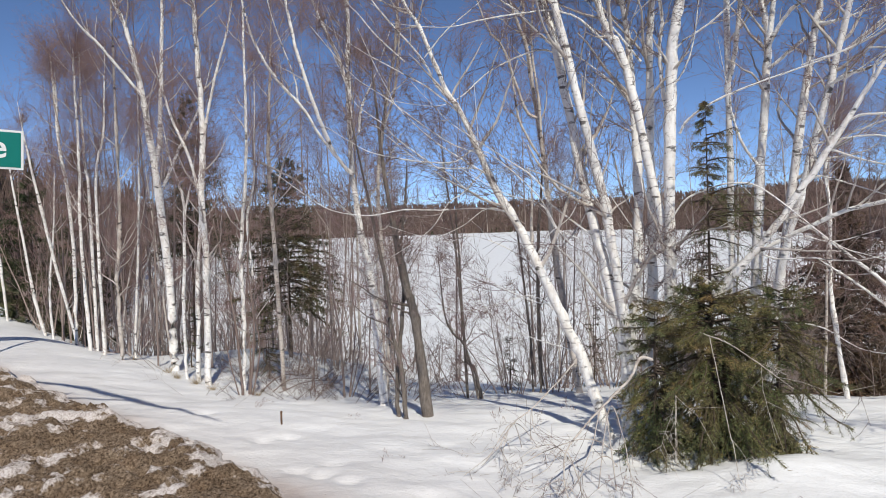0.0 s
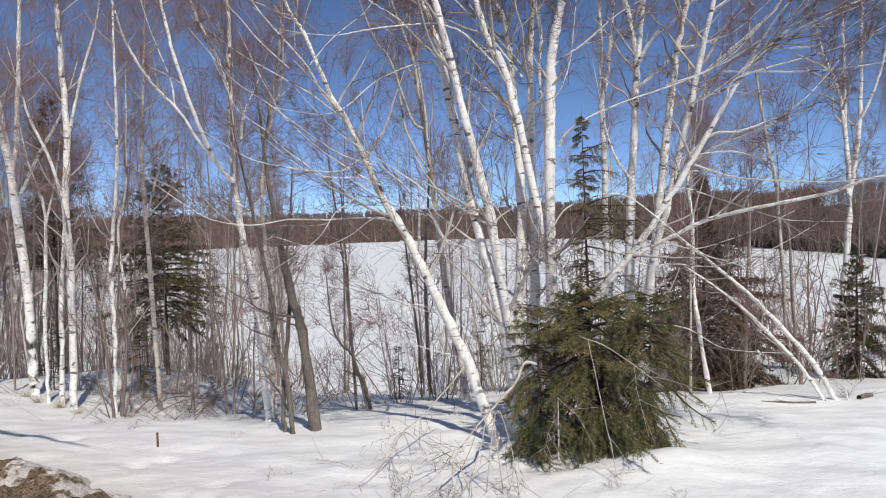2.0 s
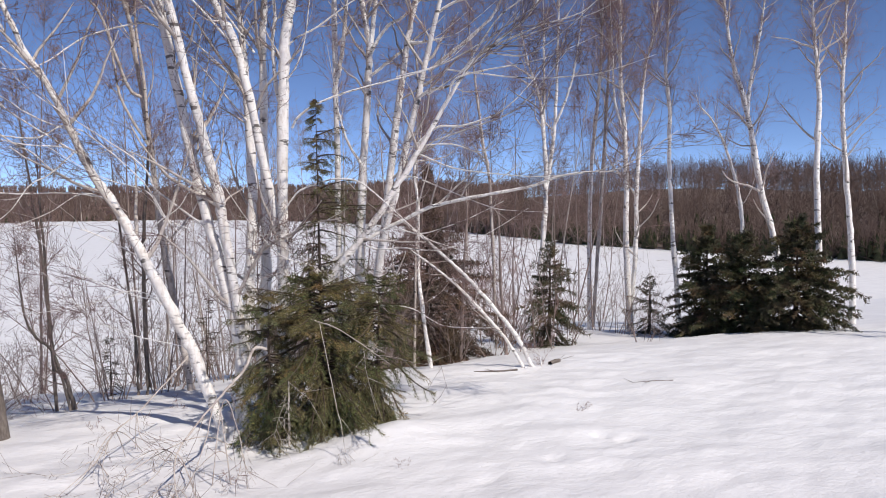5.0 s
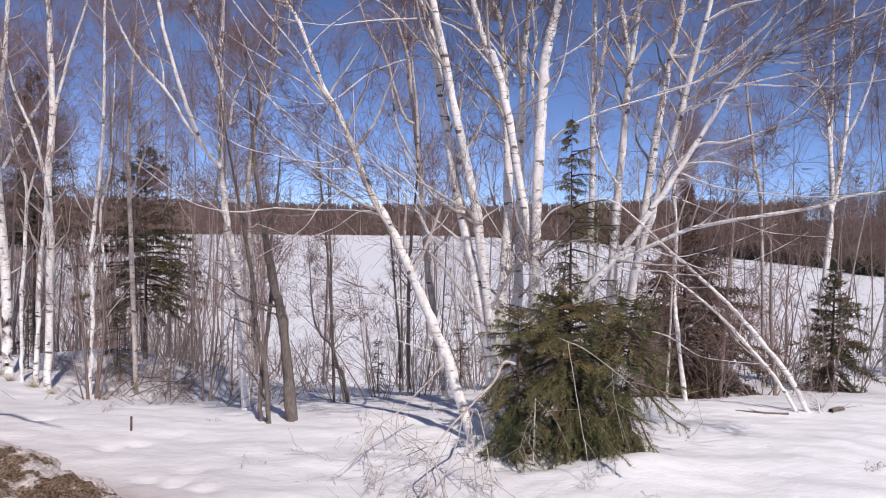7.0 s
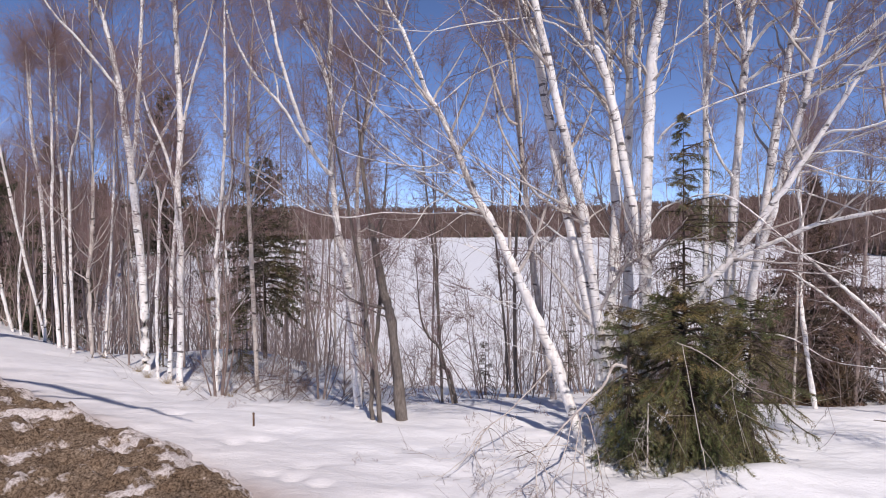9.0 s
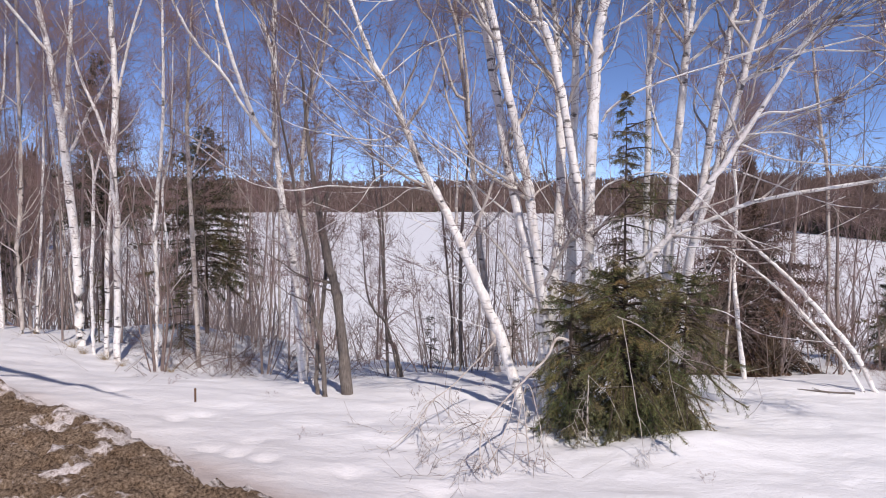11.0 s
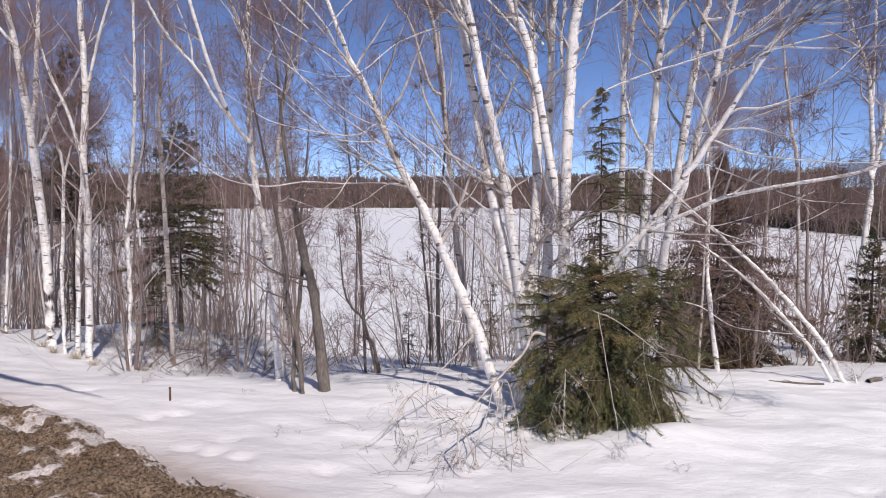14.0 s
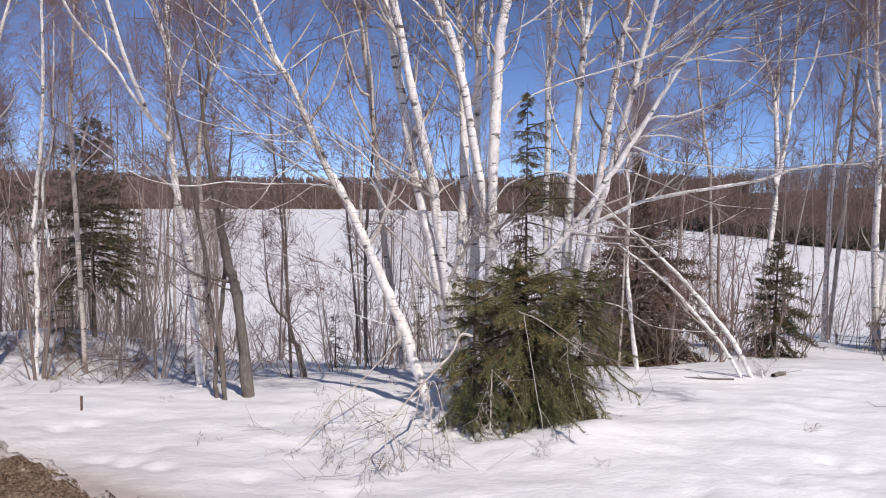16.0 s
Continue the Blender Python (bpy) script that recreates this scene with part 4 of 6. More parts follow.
tree("leaning_birch", [
    [(4.57, 8.15, -0.12, 0.042), (4.36, 8.22, 0.33, 0.041), (4.15, 8.30, 0.65, 0.038), (3.66, 8.38, 1.22, 0.032), (3.25, 8.45, 1.61, 0.027), (2.81, 8.52, 1.99, 0.020), (2.64, 8.60, 2.14, 0.014)],
    [(4.45, 8.15, -0.12, 0.033), (4.16, 8.24, 0.38, 0.032), (3.92, 8.33, 0.68, 0.029), (3.52, 8.42, 1.12, 0.024), (3.15, 8.51, 1.44, 0.018), (2.87, 8.60, 1.65, 0.010)],
    [(4.66, 8.12, -0.1, 0.012), (4.64, 8.14, 0.08, 0.009), (4.61, 8.15, 0.2, 0.004)]],
    "two bare birch stems leaning far over the snow", "birch", limbs=3.6, crown=1.0, grow=0, low=0.35, twig=TWIG, thick=0.72, reach=1.0, seed=107)
tree("alder_tree", [
    [(-1.71, 7.71, -0.17, 0.093), (-1.84, 7.73, 1.05, 0.068), (-1.95, 7.73, 1.51, 0.061), (-2.16, 7.75, 2.68, 0.031), (-2.27, 7.77, 3.78, 0.017)],
    [(-1.94, 7.55, -0.17, 0.038), (-1.99, 7.58, 0.49, 0.034), (-2.10, 7.58, 1.00, 0.030), (-2.15, 7.60, 1.52, 0.027), (-2.47, 7.61, 3.17, 0.014)],
    [(-2.05, 7.63, -0.16, 0.035), (-2.07, 7.69, 0.33, 0.031), (-2.00, 7.83, 1.37, 0.027), (-2.03, 7.88, 1.89, 0.021), (-1.98, 7.96, 2.50, 0.017)]], "dark grey alder trunk with scaly bark", "alder", bark=BROWN, limb=BROWN, twig=TWIG, thick=0.8, limbs=1.9, crown=1.2, reach=0.9, low=0.12, grow=0.6, seed=108)
stems = []
stem(stems, (-2.43, 8.35, -0.20, 0.076), (-2.56, 8.35, 1.45, 0.066), (-2.68, 8.32, 2.15, 0.055), (-2.75, 8.31, 2.84, 0.048), (-2.78, 8.32, 3.54, 0.045), (-2.77, 8.35, 4.93, 0.035))
stem(stems, (-2.74, 8.26, 2.84, 0.029), (-2.98, 8.12, 3.23, 0.029), (-3.24, 7.91, 4.18, 0.026), (-3.34, 7.82, 4.74, 0.022))
stem(stems, (-2.78, 8.24, 2.87, 0.022), (-3.10, 8.07, 3.36, 0.022), (-3.25, 7.94, 3.67, 0.022), (-3.51, 7.77, 4.01, 0.022), (-3.67, 7.62, 4.35, 0.018), (-3.74, 7.52, 4.63, 0.015))
stem(stems, (-2.75, 8.26, 3.87, 0.026), (-2.89, 8.28, 4.37, 0.027), (-3.15, 8.32, 4.91, 0.020))
stem(stems, (-2.65, 8.29, 3.40, 0.022), (-2.60, 8.30, 3.71, 0.019), (-2.44, 8.35, 4.09, 0.004))
stem(stems, (-3.35, 8.03, 3.78, 0.019), (-3.37, 7.98, 4.07, 0.015), (-3.54, 7.84, 4.68, 0.011))
tree("birch_tree", stems, "white birch with limbs that sweep aside", "birch", limbs=2.6, crown=5.2, reach=0.95, thick=0.8, grow=1.0, seed=109)
tree("birch_tree", [
    [(-2.46, 8.55, -0.22, 0.043), (-2.42, 8.58, 0.99, 0.042), (-2.50, 8.59, 2.66, 0.038), (-2.35, 8.66, 3.96, 0.031), (-2.26, 8.70, 4.41, 0.027), (-2.20, 8.73, 5.06, 0.024)],
    [(-2.39, 8.57, 3.48, 0.023), (-2.25, 8.64, 3.96, 0.023), (-2.19, 8.70, 4.62, 0.023), (-2.21, 8.73, 5.06, 0.020)]], "thin birch with a twisted stem", "birch", limbs=2.6, crown=5.2, reach=0.9, bark=GREYBIRCH, grow=1.0, seed=110, thick=0.66)
tree("alder_tree", [
    [(-1.25, 9.12, -0.31, 0.044), (-1.35, 9.12, 0.16, 0.036), (-1.47, 9.12, 0.39, 0.032), (-1.55, 9.14, 1.55, 0.023), (-1.70, 9.14, 2.93, 0.016)],
    [(-1.45, 9.08, 0.44, 0.024), (-1.62, 9.06, 0.67, 0.024), (-1.72, 9.04, 0.87, 0.020), (-1.76, 9.03, 1.17, 0.016)],
    [(-1.46, 9.18, -0.32, 0.032), (-1.58, 9.27, 2.33, 0.016)]], "crooked thin grey alder with a bent foot", "alder", bark=BROWN, limb=SHRUBBARK, limbs=4.0, crown=1.4, reach=0.7, low=0.2, grow=0.8, seed=111, thick=0.66)
tree("alder_tree", [
    [(-0.47, 9.79, -0.39, 0.047), (-0.49, 9.84, 1.53, 0.037), (-0.39, 9.89, 3.02, 0.021)],
    [(-0.60, 9.98, -0.43, 0.035), (-0.63, 9.98, 0.50, 0.030), (-0.80, 9.97, 2.18, 0.021)]], "dark twin alder stems beside a birch", "alder", bark=BROWN, limb=SHRUBBARK, limbs=3.4, crown=1.4, reach=0.8, low=0.2, grow=0.8, seed=112, thick=0.66)
tree("birch_tree", [
    [(0.09, 9.60, -0.33, 0.075), (-0.23, 9.66, 1.71, 0.061), (-0.36, 9.70, 3.01, 0.053), (-0.59, 9.76, 4.79, 0.038), (-0.62, 9.78, 5.44, 0.035)],
    [(-0.45, 9.59, 3.64, 0.033), (-0.61, 9.56, 3.79, 0.029), (-0.88, 9.48, 4.60, 0.025), (-1.07, 9.44, 4.86, 0.021)],
    [(-0.49, 9.59, 4.07, 0.033), (-0.55, 9.55, 4.58, 0.033), (-0.81, 9.47, 5.34, 0.025)],
    [(-0.36, 9.59, 3.00, 0.028), (-0.67, 9.64, 3.56, 0.025), (-0.76, 9.67, 4.05, 0.021)],
    [(-0.38, 9.59, 3.08, 0.028), (-0.41, 9.62, 3.80, 0.029), (-0.50, 9.65, 4.61, 0.025), (-0.48, 9.69, 5.18, 0.021)]], "tall birch with a greyish stem and a wide crown", "birch", limbs=2.6, crown=5.2, reach=0.95, bark=GREYBIRCH, grow=1.0, seed=113, thick=0.66)
tree("birch_tree", [
    [(-4.49, 9.82, -0.35, 0.057), (-4.59, 9.78, 2.93, 0.046), (-4.58, 9.78, 3.75, 0.037), (-4.51, 9.81, 5.06, 0.019)],
    [(-4.52, 9.70, 2.52, 0.023), (-4.36, 9.66, 3.01, 0.022), (-4.24, 9.61, 3.26, 0.018), (-4.01, 9.60, 3.63, 0.004)],
    [(-4.81, 9.44, 3.29, 0.022), (-4.40, 9.50, 3.09, 0.022), (-3.98, 9.54, 2.84, 0.017), (-3.76, 9.48, 2.49, 0.004)]], "pale grey young birch in the thicket", "birch", limbs=2.6, crown=5.2, reach=0.9, bark=GREYBIRCH, grow=1.0, seed=114, thick=0.66)
tree("birch_tree", [
    [(-4.90, 9.29, -0.26, 0.050), (-4.87, 9.32, 0.84, 0.045), (-4.89, 9.33, 1.79, 0.044), (-4.79, 9.42, 3.29, 0.036), (-4.78, 9.46, 5.26, 0.023)],
    [(-4.73, 9.37, 1.48, 0.027), (-4.81, 9.41, 2.27, 0.027), (-4.73, 9.52, 2.91, 0.022), (-4.73, 9.60, 3.72, 0.018)]], "thin birch with a pinkish white stem", "birch", limbs=2.8, crown=5.2, reach=0.9, grow=1.0, seed=115, thick=0.66)
tree("birch_tree", [
    [(-5.59, 9.47, -0.24, 0.066), (-5.56, 9.49, 1.77, 0.065), (-5.59, 9.48, 2.65, 0.065), (-5.54, 9.50, 3.68, 0.056), (-5.58, 9.48, 5.25, 0.043)],
    [(-5.54, 9.50, 3.57, 0.033), (-5.28, 9.50, 4.56, 0.023), (-5.10, 9.52, 5.12, 0.019)],
    [(-5.59, 9.47, 2.65, 0.028), (-5.78, 9.47, 3.36, 0.028), (-6.01, 9.45, 3.90, 0.024)]], "straight white birch at the brink of the bank", "birch", limbs=2.6, crown=7.8, shoot=1.0, fine=0.002, reach=0.95, thick=0.78, grow=1.0, seed=116)
tree("birch_tree", [
    [(-5.92, 9.74, -0.25, 0.060), (-5.88, 9.77, 1.43, 0.048), (-5.78, 9.82, 2.67, 0.038), (-5.76, 9.84, 3.41, 0.024)]], "short birch stem with a broken look", "birch", limbs=2.4, crown=4.1, shoot=1.0, fine=0.002, reach=0.7, grow=0.8, seed=117, thick=0.66)
tree("birch_tree", [
    [(-6.18, 9.82, -0.17, 0.040), (-6.18, 9.82, 0.92, 0.039), (-6.12, 9.85, 2.50, 0.034), (-6.19, 9.81, 2.99, 0.024), (-6.28, 9.75, 3.39, 0.020)],
    [(-6.12, 9.85, 2.45, 0.029), (-6.01, 9.92, 3.00, 0.020)]], "young white birch forked low", "birch", limbs=2.4, crown=4.1, shoot=1.0, fine=0.002, reach=0.7, grow=0.8, seed=118, thick=0.66)
tree("birch_tree", [
    [(-6.87, 10.56, -0.25, 0.102), (-6.89, 10.55, 1.29, 0.091), (-7.07, 10.43, 3.83, 0.070), (-7.28, 10.28, 5.44, 0.049), (-7.46, 10.16, 6.08, 0.039)],
    [(-7.01, 10.47, 3.26, 0.048), (-6.93, 10.52, 3.94, 0.048), (-6.83, 10.59, 6.16, 0.033)],
    [(-7.12, 10.27, 4.53, 0.032), (-7.50, 9.88, 5.22, 0.027), (-7.68, 9.67, 5.49, 0.022), (-7.83, 9.49, 5.81, 0.016)],
    [(-6.86, 10.45, 2.96, 0.032), (-6.68, 10.63, 3.55, 0.032), (-6.45, 10.83, 4.15, 0.027)]], "large white birch with ascending limbs", "birch", limbs=2.4, crown=7.8, shoot=1.0, fine=0.002, reach=1.0, thick=0.78, grow=1.0, seed=119)
tree("birch_tree", [
    [(-8.37, 11.22, -0.26, 0.072), (-8.40, 11.20, 1.25, 0.065), (-8.33, 11.26, 2.52, 0.065), (-8.32, 11.26, 6.50, 0.037)]], "greyish birch deep in the thicket", "birch", limbs=2.6, crown=6.9, shoot=1.0, fine=0.002, reach=0.95, bark=GREYBIRCH, grow=1.2, seed=120, thick=0.56)
tree("birch_tree", [
    [(-9.23, 11.83, -0.34, 0.058), (-9.24, 11.82, 3.11, 0.044), (-9.11, 11.92, 4.12, 0.038), (-9.06, 11.96, 5.13, 0.026)]], "thin white birch among its kind", "birch", limbs=2.6, crown=6.9, shoot=1.0, fine=0.002, reach=0.9, grow=0.8, seed=121, thick=0.56)
tree("birch_tree", [
    [(-10.04, 12.45, -0.41, 0.069), (-10.11, 12.40, 2.34, 0.054), (-10.09, 12.42, 3.52, 0.047), (-10.10, 12.41, 5.63, 0.034)],
    [(-10.13, 12.77, -0.48, 0.070), (-10.15, 12.75, 2.95, 0.055), (-10.20, 12.71, 3.91, 0.048), (-10.20, 12.71, 5.94, 0.028)]], "thin white birch pair leaning slightly", "birch", limbs=2.4, crown=6.9, shoot=1.0, fine=0.002, reach=0.9, grow=0.3, seed=122, thick=0.56)
tree("birch_tree", [
    [(-11.20, 13.44, -0.46, 0.075), (-11.18, 13.46, 1.84, 0.066), (-11.24, 13.41, 3.26, 0.066), (-11.32, 13.34, 4.15, 0.059), (-11.39, 13.29, 6.04, 0.030)],
    [(-11.32, 13.34, 4.15, 0.045), (-11.34, 13.33, 5.67, 0.030)]], "tall thin birch at the edge of the thicket", "birch", limbs=2.4, crown=6.9, shoot=1.0, fine=0.002, reach=0.9, grow=0.2, seed=123, thick=0.56)
tree("birch_tree", [
    [(-12.98, 14.55, -0.40, 0.066), (-13.15, 14.40, 0.72, 0.066), (-13.43, 14.14, 3.92, 0.033)]], "leaning thin birch by the road bank", "birch", limbs=2.4, crown=4.1, shoot=1.0, fine=0.002, reach=0.7, grow=0.6, seed=124, thick=0.56)
tree("birch_tree", [
    [(-11.51, 13.81, -0.50, 0.060), (-11.55, 13.81, -0.19, 0.054), (-11.92, 13.49, 2.38, 0.061), (-12.15, 13.28, 4.31, 0.031)],
    [(-12.00, 13.68, -0.35, 0.052), (-12.03, 13.65, 0.79, 0.046), (-11.92, 13.75, 2.38, 0.038), (-11.88, 13.78, 3.30, 0.031)]], "leaning slim birch with a bare crown", "birch", limbs=2.4, crown=4.1, shoot=1.0, fine=0.002, reach=0.7, grow=0.8, seed=125, thick=0.56)
tree("birch_tree", [
    [(-15.64, 16.17, -0.42, 0.057), (-15.73, 16.09, 1.50, 0.066), (-15.86, 15.96, 3.08, 0.057), (-15.92, 15.90, 4.33, 0.038)]], "thin birch half hidden by brush", "birch", limbs=2.4, crown=4.1, shoot=1.0, fine=0.002, reach=0.7, grow=0.3, seed=126, thick=0.56)
tree("birch_tree", [
    [(-8.37, 11.60, -0.39, 0.048), (-8.36, 11.60, 0.11, 0.043), (-8.23, 11.70, 2.63, 0.042), (-8.18, 11.73, 4.48, 0.024)]], "fine-stemmed birch behind the large one", "birch", limbs=2.6, crown=4.8, shoot=1.0, fine=0.002, reach=0.7, grow=1.0, seed=127, thick=0.56)
tree("birch_tree", [
    [(7.73, 14.00, -2.28, 0.085), (7.74, 14.00, -0.80, 0.075), (7.85, 13.94, 0.25, 0.075), (8.00, 13.86, 2.59, 0.067), (7.90, 13.91, 4.38, 0.048), (7.79, 13.97, 5.02, 0.034), (7.63, 14.06, 5.53, 0.028)],
    [(8.00, 13.86, 2.59, 0.054), (8.09, 13.80, 3.35, 0.054), (8.17, 13.76, 4.36, 0.048), (8.21, 13.73, 6.36, 0.028)],
    [(8.12, 13.79, 4.05, 0.034), (8.26, 13.63, 4.47, 0.034), (8.40, 13.46, 5.06, 0.027), (8.46, 13.34, 5.66, 0.020)],
    [(7.96, 13.88, 3.74, 0.034), (7.93, 13.90, 6.01, 0.028)]], "many-stemmed birch beyond the bank", "birch", limbs=2.6, crown=4.5, reach=0.9, grow=1.2, seed=128, thick=0.85, slim=1.7)
tree("birch_tree", [
    [(9.43, 14.14, -2.31, 0.082), (9.42, 14.15, 2.72, 0.057), (9.58, 14.05, 5.35, 0.044), (9.60, 14.03, 6.51, 0.037)]], "slender white birch standing over the lake", "birch", limbs=3.0, crown=7.0, fine=0.0022, shoot=1.0, fan=0.95, lift=0.9, subs=6, twigs=8, reach=0.9, grow=1.5, seed=129, thick=0.85, slim=1.7)
tree("birch_tree", [
    [(10.04, 14.93, -2.66, 0.060), (10.05, 14.93, -1.10, 0.054), (10.22, 14.82, 2.75, 0.061), (10.34, 14.73, 6.74, 0.031)]], "greyish slender birch beside another", "birch", limbs=3.0, crown=7.0, fine=0.0022, shoot=1.0, fan=0.95, lift=0.9, subs=6, twigs=8, reach=0.9, grow=1.5, bark=GREYBIRCH, seed=130, thick=0.85, slim=1.7)
tree("birch_tree", [
    [(9.97, 13.15, -1.89, 0.119), (9.96, 13.15, -1.03, 0.106), (9.83, 13.25, 1.29, 0.084), (9.82, 13.26, 2.69, 0.070), (9.77, 13.30, 4.08, 0.063), (9.68, 13.36, 5.34, 0.050), (9.67, 13.37, 6.34, 0.036)],
    [(9.93, 13.17, -0.25, 0.070), (10.02, 13.13, 1.29, 0.070), (10.04, 13.15, 2.68, 0.056), (10.14, 13.11, 5.18, 0.043), (10.28, 13.03, 6.03, 0.029)],
    [(9.82, 13.26, 3.70, 0.035), (9.59, 13.43, 4.72, 0.035), (9.53, 13.47, 5.73, 0.028)]], "birch with a dark foot and forked stems", "birch", limbs=2.8, crown=7.0, fine=0.0022, shoot=1.0, fan=0.95, lift=0.9, subs=6, twigs=8, reach=1.0, grow=1.5, seed=131, thick=0.85, slim=1.7)
tree("birch_tree", [
    [(11.16, 12.84, -1.73, 0.090), (11.14, 12.84, -0.97, 0.080), (10.96, 12.99, 1.78, 0.064), (10.89, 13.05, 3.31, 0.057), (10.88, 13.07, 4.57, 0.058), (10.80, 13.13, 5.46, 0.044), (10.82, 13.11, 6.33, 0.029)]], "single straight birch with a high broom crown", "birch", limbs=2.4, crown=7.5, fine=0.0022, shoot=1.1, fan=0.95, lift=0.9, subs=6, twigs=8, reach=0.9, low=0.4, grow=1.5, seed=132, thick=0.85, slim=1.7)
tree("birch_tree", [
    [(12.60, 12.15, -1.43, 0.075), (12.59, 12.15, -0.73, 0.067), (12.45, 12.30, 1.77, 0.074), (12.38, 12.37, 2.52, 0.066), (12.22, 12.53, 3.40, 0.052), (11.99, 12.75, 4.18, 0.037), (11.74, 12.98, 4.64, 0.022)]], "leaning birch with a bare bent top", "birch", limbs=2.2, crown=2.0, reach=0.8, grow=0.3, seed=133, thick=0.66)
tree("birch_tree", [
    [(12.39, 10.93, -0.90, 0.095), (12.36, 10.93, -0.49, 0.085), (12.21, 11.10, 1.34, 0.084), (11.98, 11.34, 2.61, 0.077), (11.84, 11.49, 3.77, 0.070), (11.69, 11.64, 4.71, 0.063), (11.54, 11.79, 5.43, 0.050), (11.44, 11.89, 6.26, 0.036)],
    [(11.77, 11.57, 4.24, 0.042), (11.79, 11.54, 4.93, 0.042), (11.88, 11.45, 5.71, 0.036)]], "tall birch with a leaning stem", "birch", limbs=2.8, crown=7.0, fine=0.0022, shoot=1.0, fan=0.95, lift=0.9, subs=6, twigs=8, reach=1.0, grow=1.5, seed=134, thick=0.85, slim=1.7)
tree("birch_tree", [
    [(5.89, 12.15, -1.48, 0.052), (5.88, 12.15, -0.36, 0.046), (5.76, 12.21, 2.66, 0.046), (5.63, 12.27, 3.54, 0.046), (5.43, 12.36, 5.30, 0.023)]], "thin brownish birch in the brush", "birch", limbs=2.6, crown=2.2, reach=0.9, bark=GREYBIRCH, grow=1.0, seed=135, thick=0.66)
tree("birch_tree", [
    [(4.64, 11.06, -1.05, 0.058), (4.67, 11.05, 0.31, 0.046), (4.78, 11.01, 2.71, 0.020)],
    [(5.48, 10.90, -0.97, 0.053), (5.48, 10.90, -0.36, 0.047), (5.42, 10.93, 0.30, 0.042), (5.36, 10.96, 1.91, 0.026)]], "dark brown stem beside a spruce", "birch", limbs=2.6, crown=1.6, reach=0.7, bark=SHRUBBARK, limb=SHRUBBARK, grow=0.8, seed=136, thick=0.66)
tree("birch_tree", [
    [(12.44, 10.06, -0.52, 0.082), (12.31, 10.22, 2.89, 0.067), (12.31, 10.22, 4.47, 0.054), (12.24, 10.31, 5.64, 0.041)],
    [(13.57, 10.24, -0.58, 0.080), (13.52, 10.31, 1.35, 0.072), (13.43, 10.43, 2.90, 0.065), (13.36, 10.52, 4.56, 0.051), (13.36, 10.51, 5.75, 0.037)]], "tall birches out along the bank", "birch", limbs=2.8, crown=6.0, reach=1.0, grow=1.5, seed=137, thick=0.85, slim=1.7)
# Never in view: added to cast shadow streaks on the right-hand snow.
tree("birch_tree", [
    [(12.07, 6.28, -0.13, 0.090), (12.06, 6.28, 0.82, 0.081), (12.02, 6.37, 2.03, 0.075), (11.99, 6.42, 3.53, 0.063), (11.94, 6.52, 5.03, 0.053)],
    [(13.16, 5.87, -0.10, 0.096), (13.15, 5.87, 0.85, 0.085), (13.11, 5.95, 2.03, 0.079), (13.10, 5.98, 4.95, 0.056)]], "white birches out of view past the bank, added for shadow", "birch", limbs=2.4, crown=2.0, reach=1.0, grow=3.0, seed=138, thick=0.66)
conifer("fir_tree", (1.29, 6.70, -0.02), 1.56, ((0.0, 0.84), (0.2, 0.9), (0.45, 0.86), (0.7, 0.72), (0.88, 0.5), (1.0, 0.24)), "dense olive balsam fir with a broad skirt", branches=180, laterals=20, spacing=0.0065, size=0.034, wide=0.0065, droop=0.62, trunk_r=0.04, ragged=0.3, heap=0.95, rise=0.5, fall=0.4, category="fir", seed=300)
conifer("fir_tree", (1.35, 6.93, -0.02), 3.46, ((0.0, 0.3), (0.42, 0.36), (0.5, 0.3), (0.58, 0.42), (0.68, 0.4), (0.74, 0.24), (0.82, 0.26), (0.9, 0.15), (1.0, 0.05)), "tall thin fir with sparse ragged olive boughs", branches=88, laterals=13, spacing=0.0085, size=0.034, wide=0.0055, droop=0.1, bare=0.4, trunk_r=0.026, ragged=0.75, heap=1.12, lean=(-0.05, 0.0), rise=0.2, hang=0.07, fall=0.7, bias=(0.42, 0.0), category="fir", seed=318)
conifer("fir_tree", (0.76, 6.58, -0.04), 1.42, ((0.0, 0.58), (0.3, 0.55), (0.6, 0.48), (0.85, 0.4), (1.0, 0.2)), "young green fir crowded against a larger one", branches=95, laterals=17, spacing=0.0065, size=0.034, wide=0.0065, droop=0.75, trunk_r=0.025, ragged=0.35, heap=1.2, rise=0.6, fall=0.35, category="fir", seed=301)
conifer("fir_tree", (1.86, 6.60, -0.00), 1.52, ((0.0, 0.74), (0.3, 0.74), (0.6, 0.6), (0.85, 0.42), (1.0, 0.18)), "young fir with drooping boughs beside a larger one", branches=85, laterals=18, spacing=0.0065, size=0.034, wide=0.0065, droop=0.85, trunk_r=0.025, ragged=0.3, heap=1.0, rise=0.4, fall=0.4, category="fir", seed=302)
conifer("spruce_tree", (-6.13, 13.82, -0.52), 4.355, ((0.0, 1.0), (0.3, 1.08), (0.55, 1.02), (0.8, 0.58), (0.93, 0.22), (1.0, 0.04)), "dark spruce standing in the birch thicket", branches=175, laterals=10, spacing=0.017, size=0.08, wide=0.02, mat=DARKNEEDLE, bare=0.27, seed=303)
conifer("spruce_tree", (-10.41, 17.08, -2.10), 8.10, ((0.0, 1.1), (0.5, 1.1), (0.8, 0.8), (1.0, 0.1)), "tall dark pine behind the birches", branches=170, laterals=9, spacing=0.03, size=0.14, wide=0.03, mat=DARKNEEDLE, bare=0.45, whole=True, seed=304)
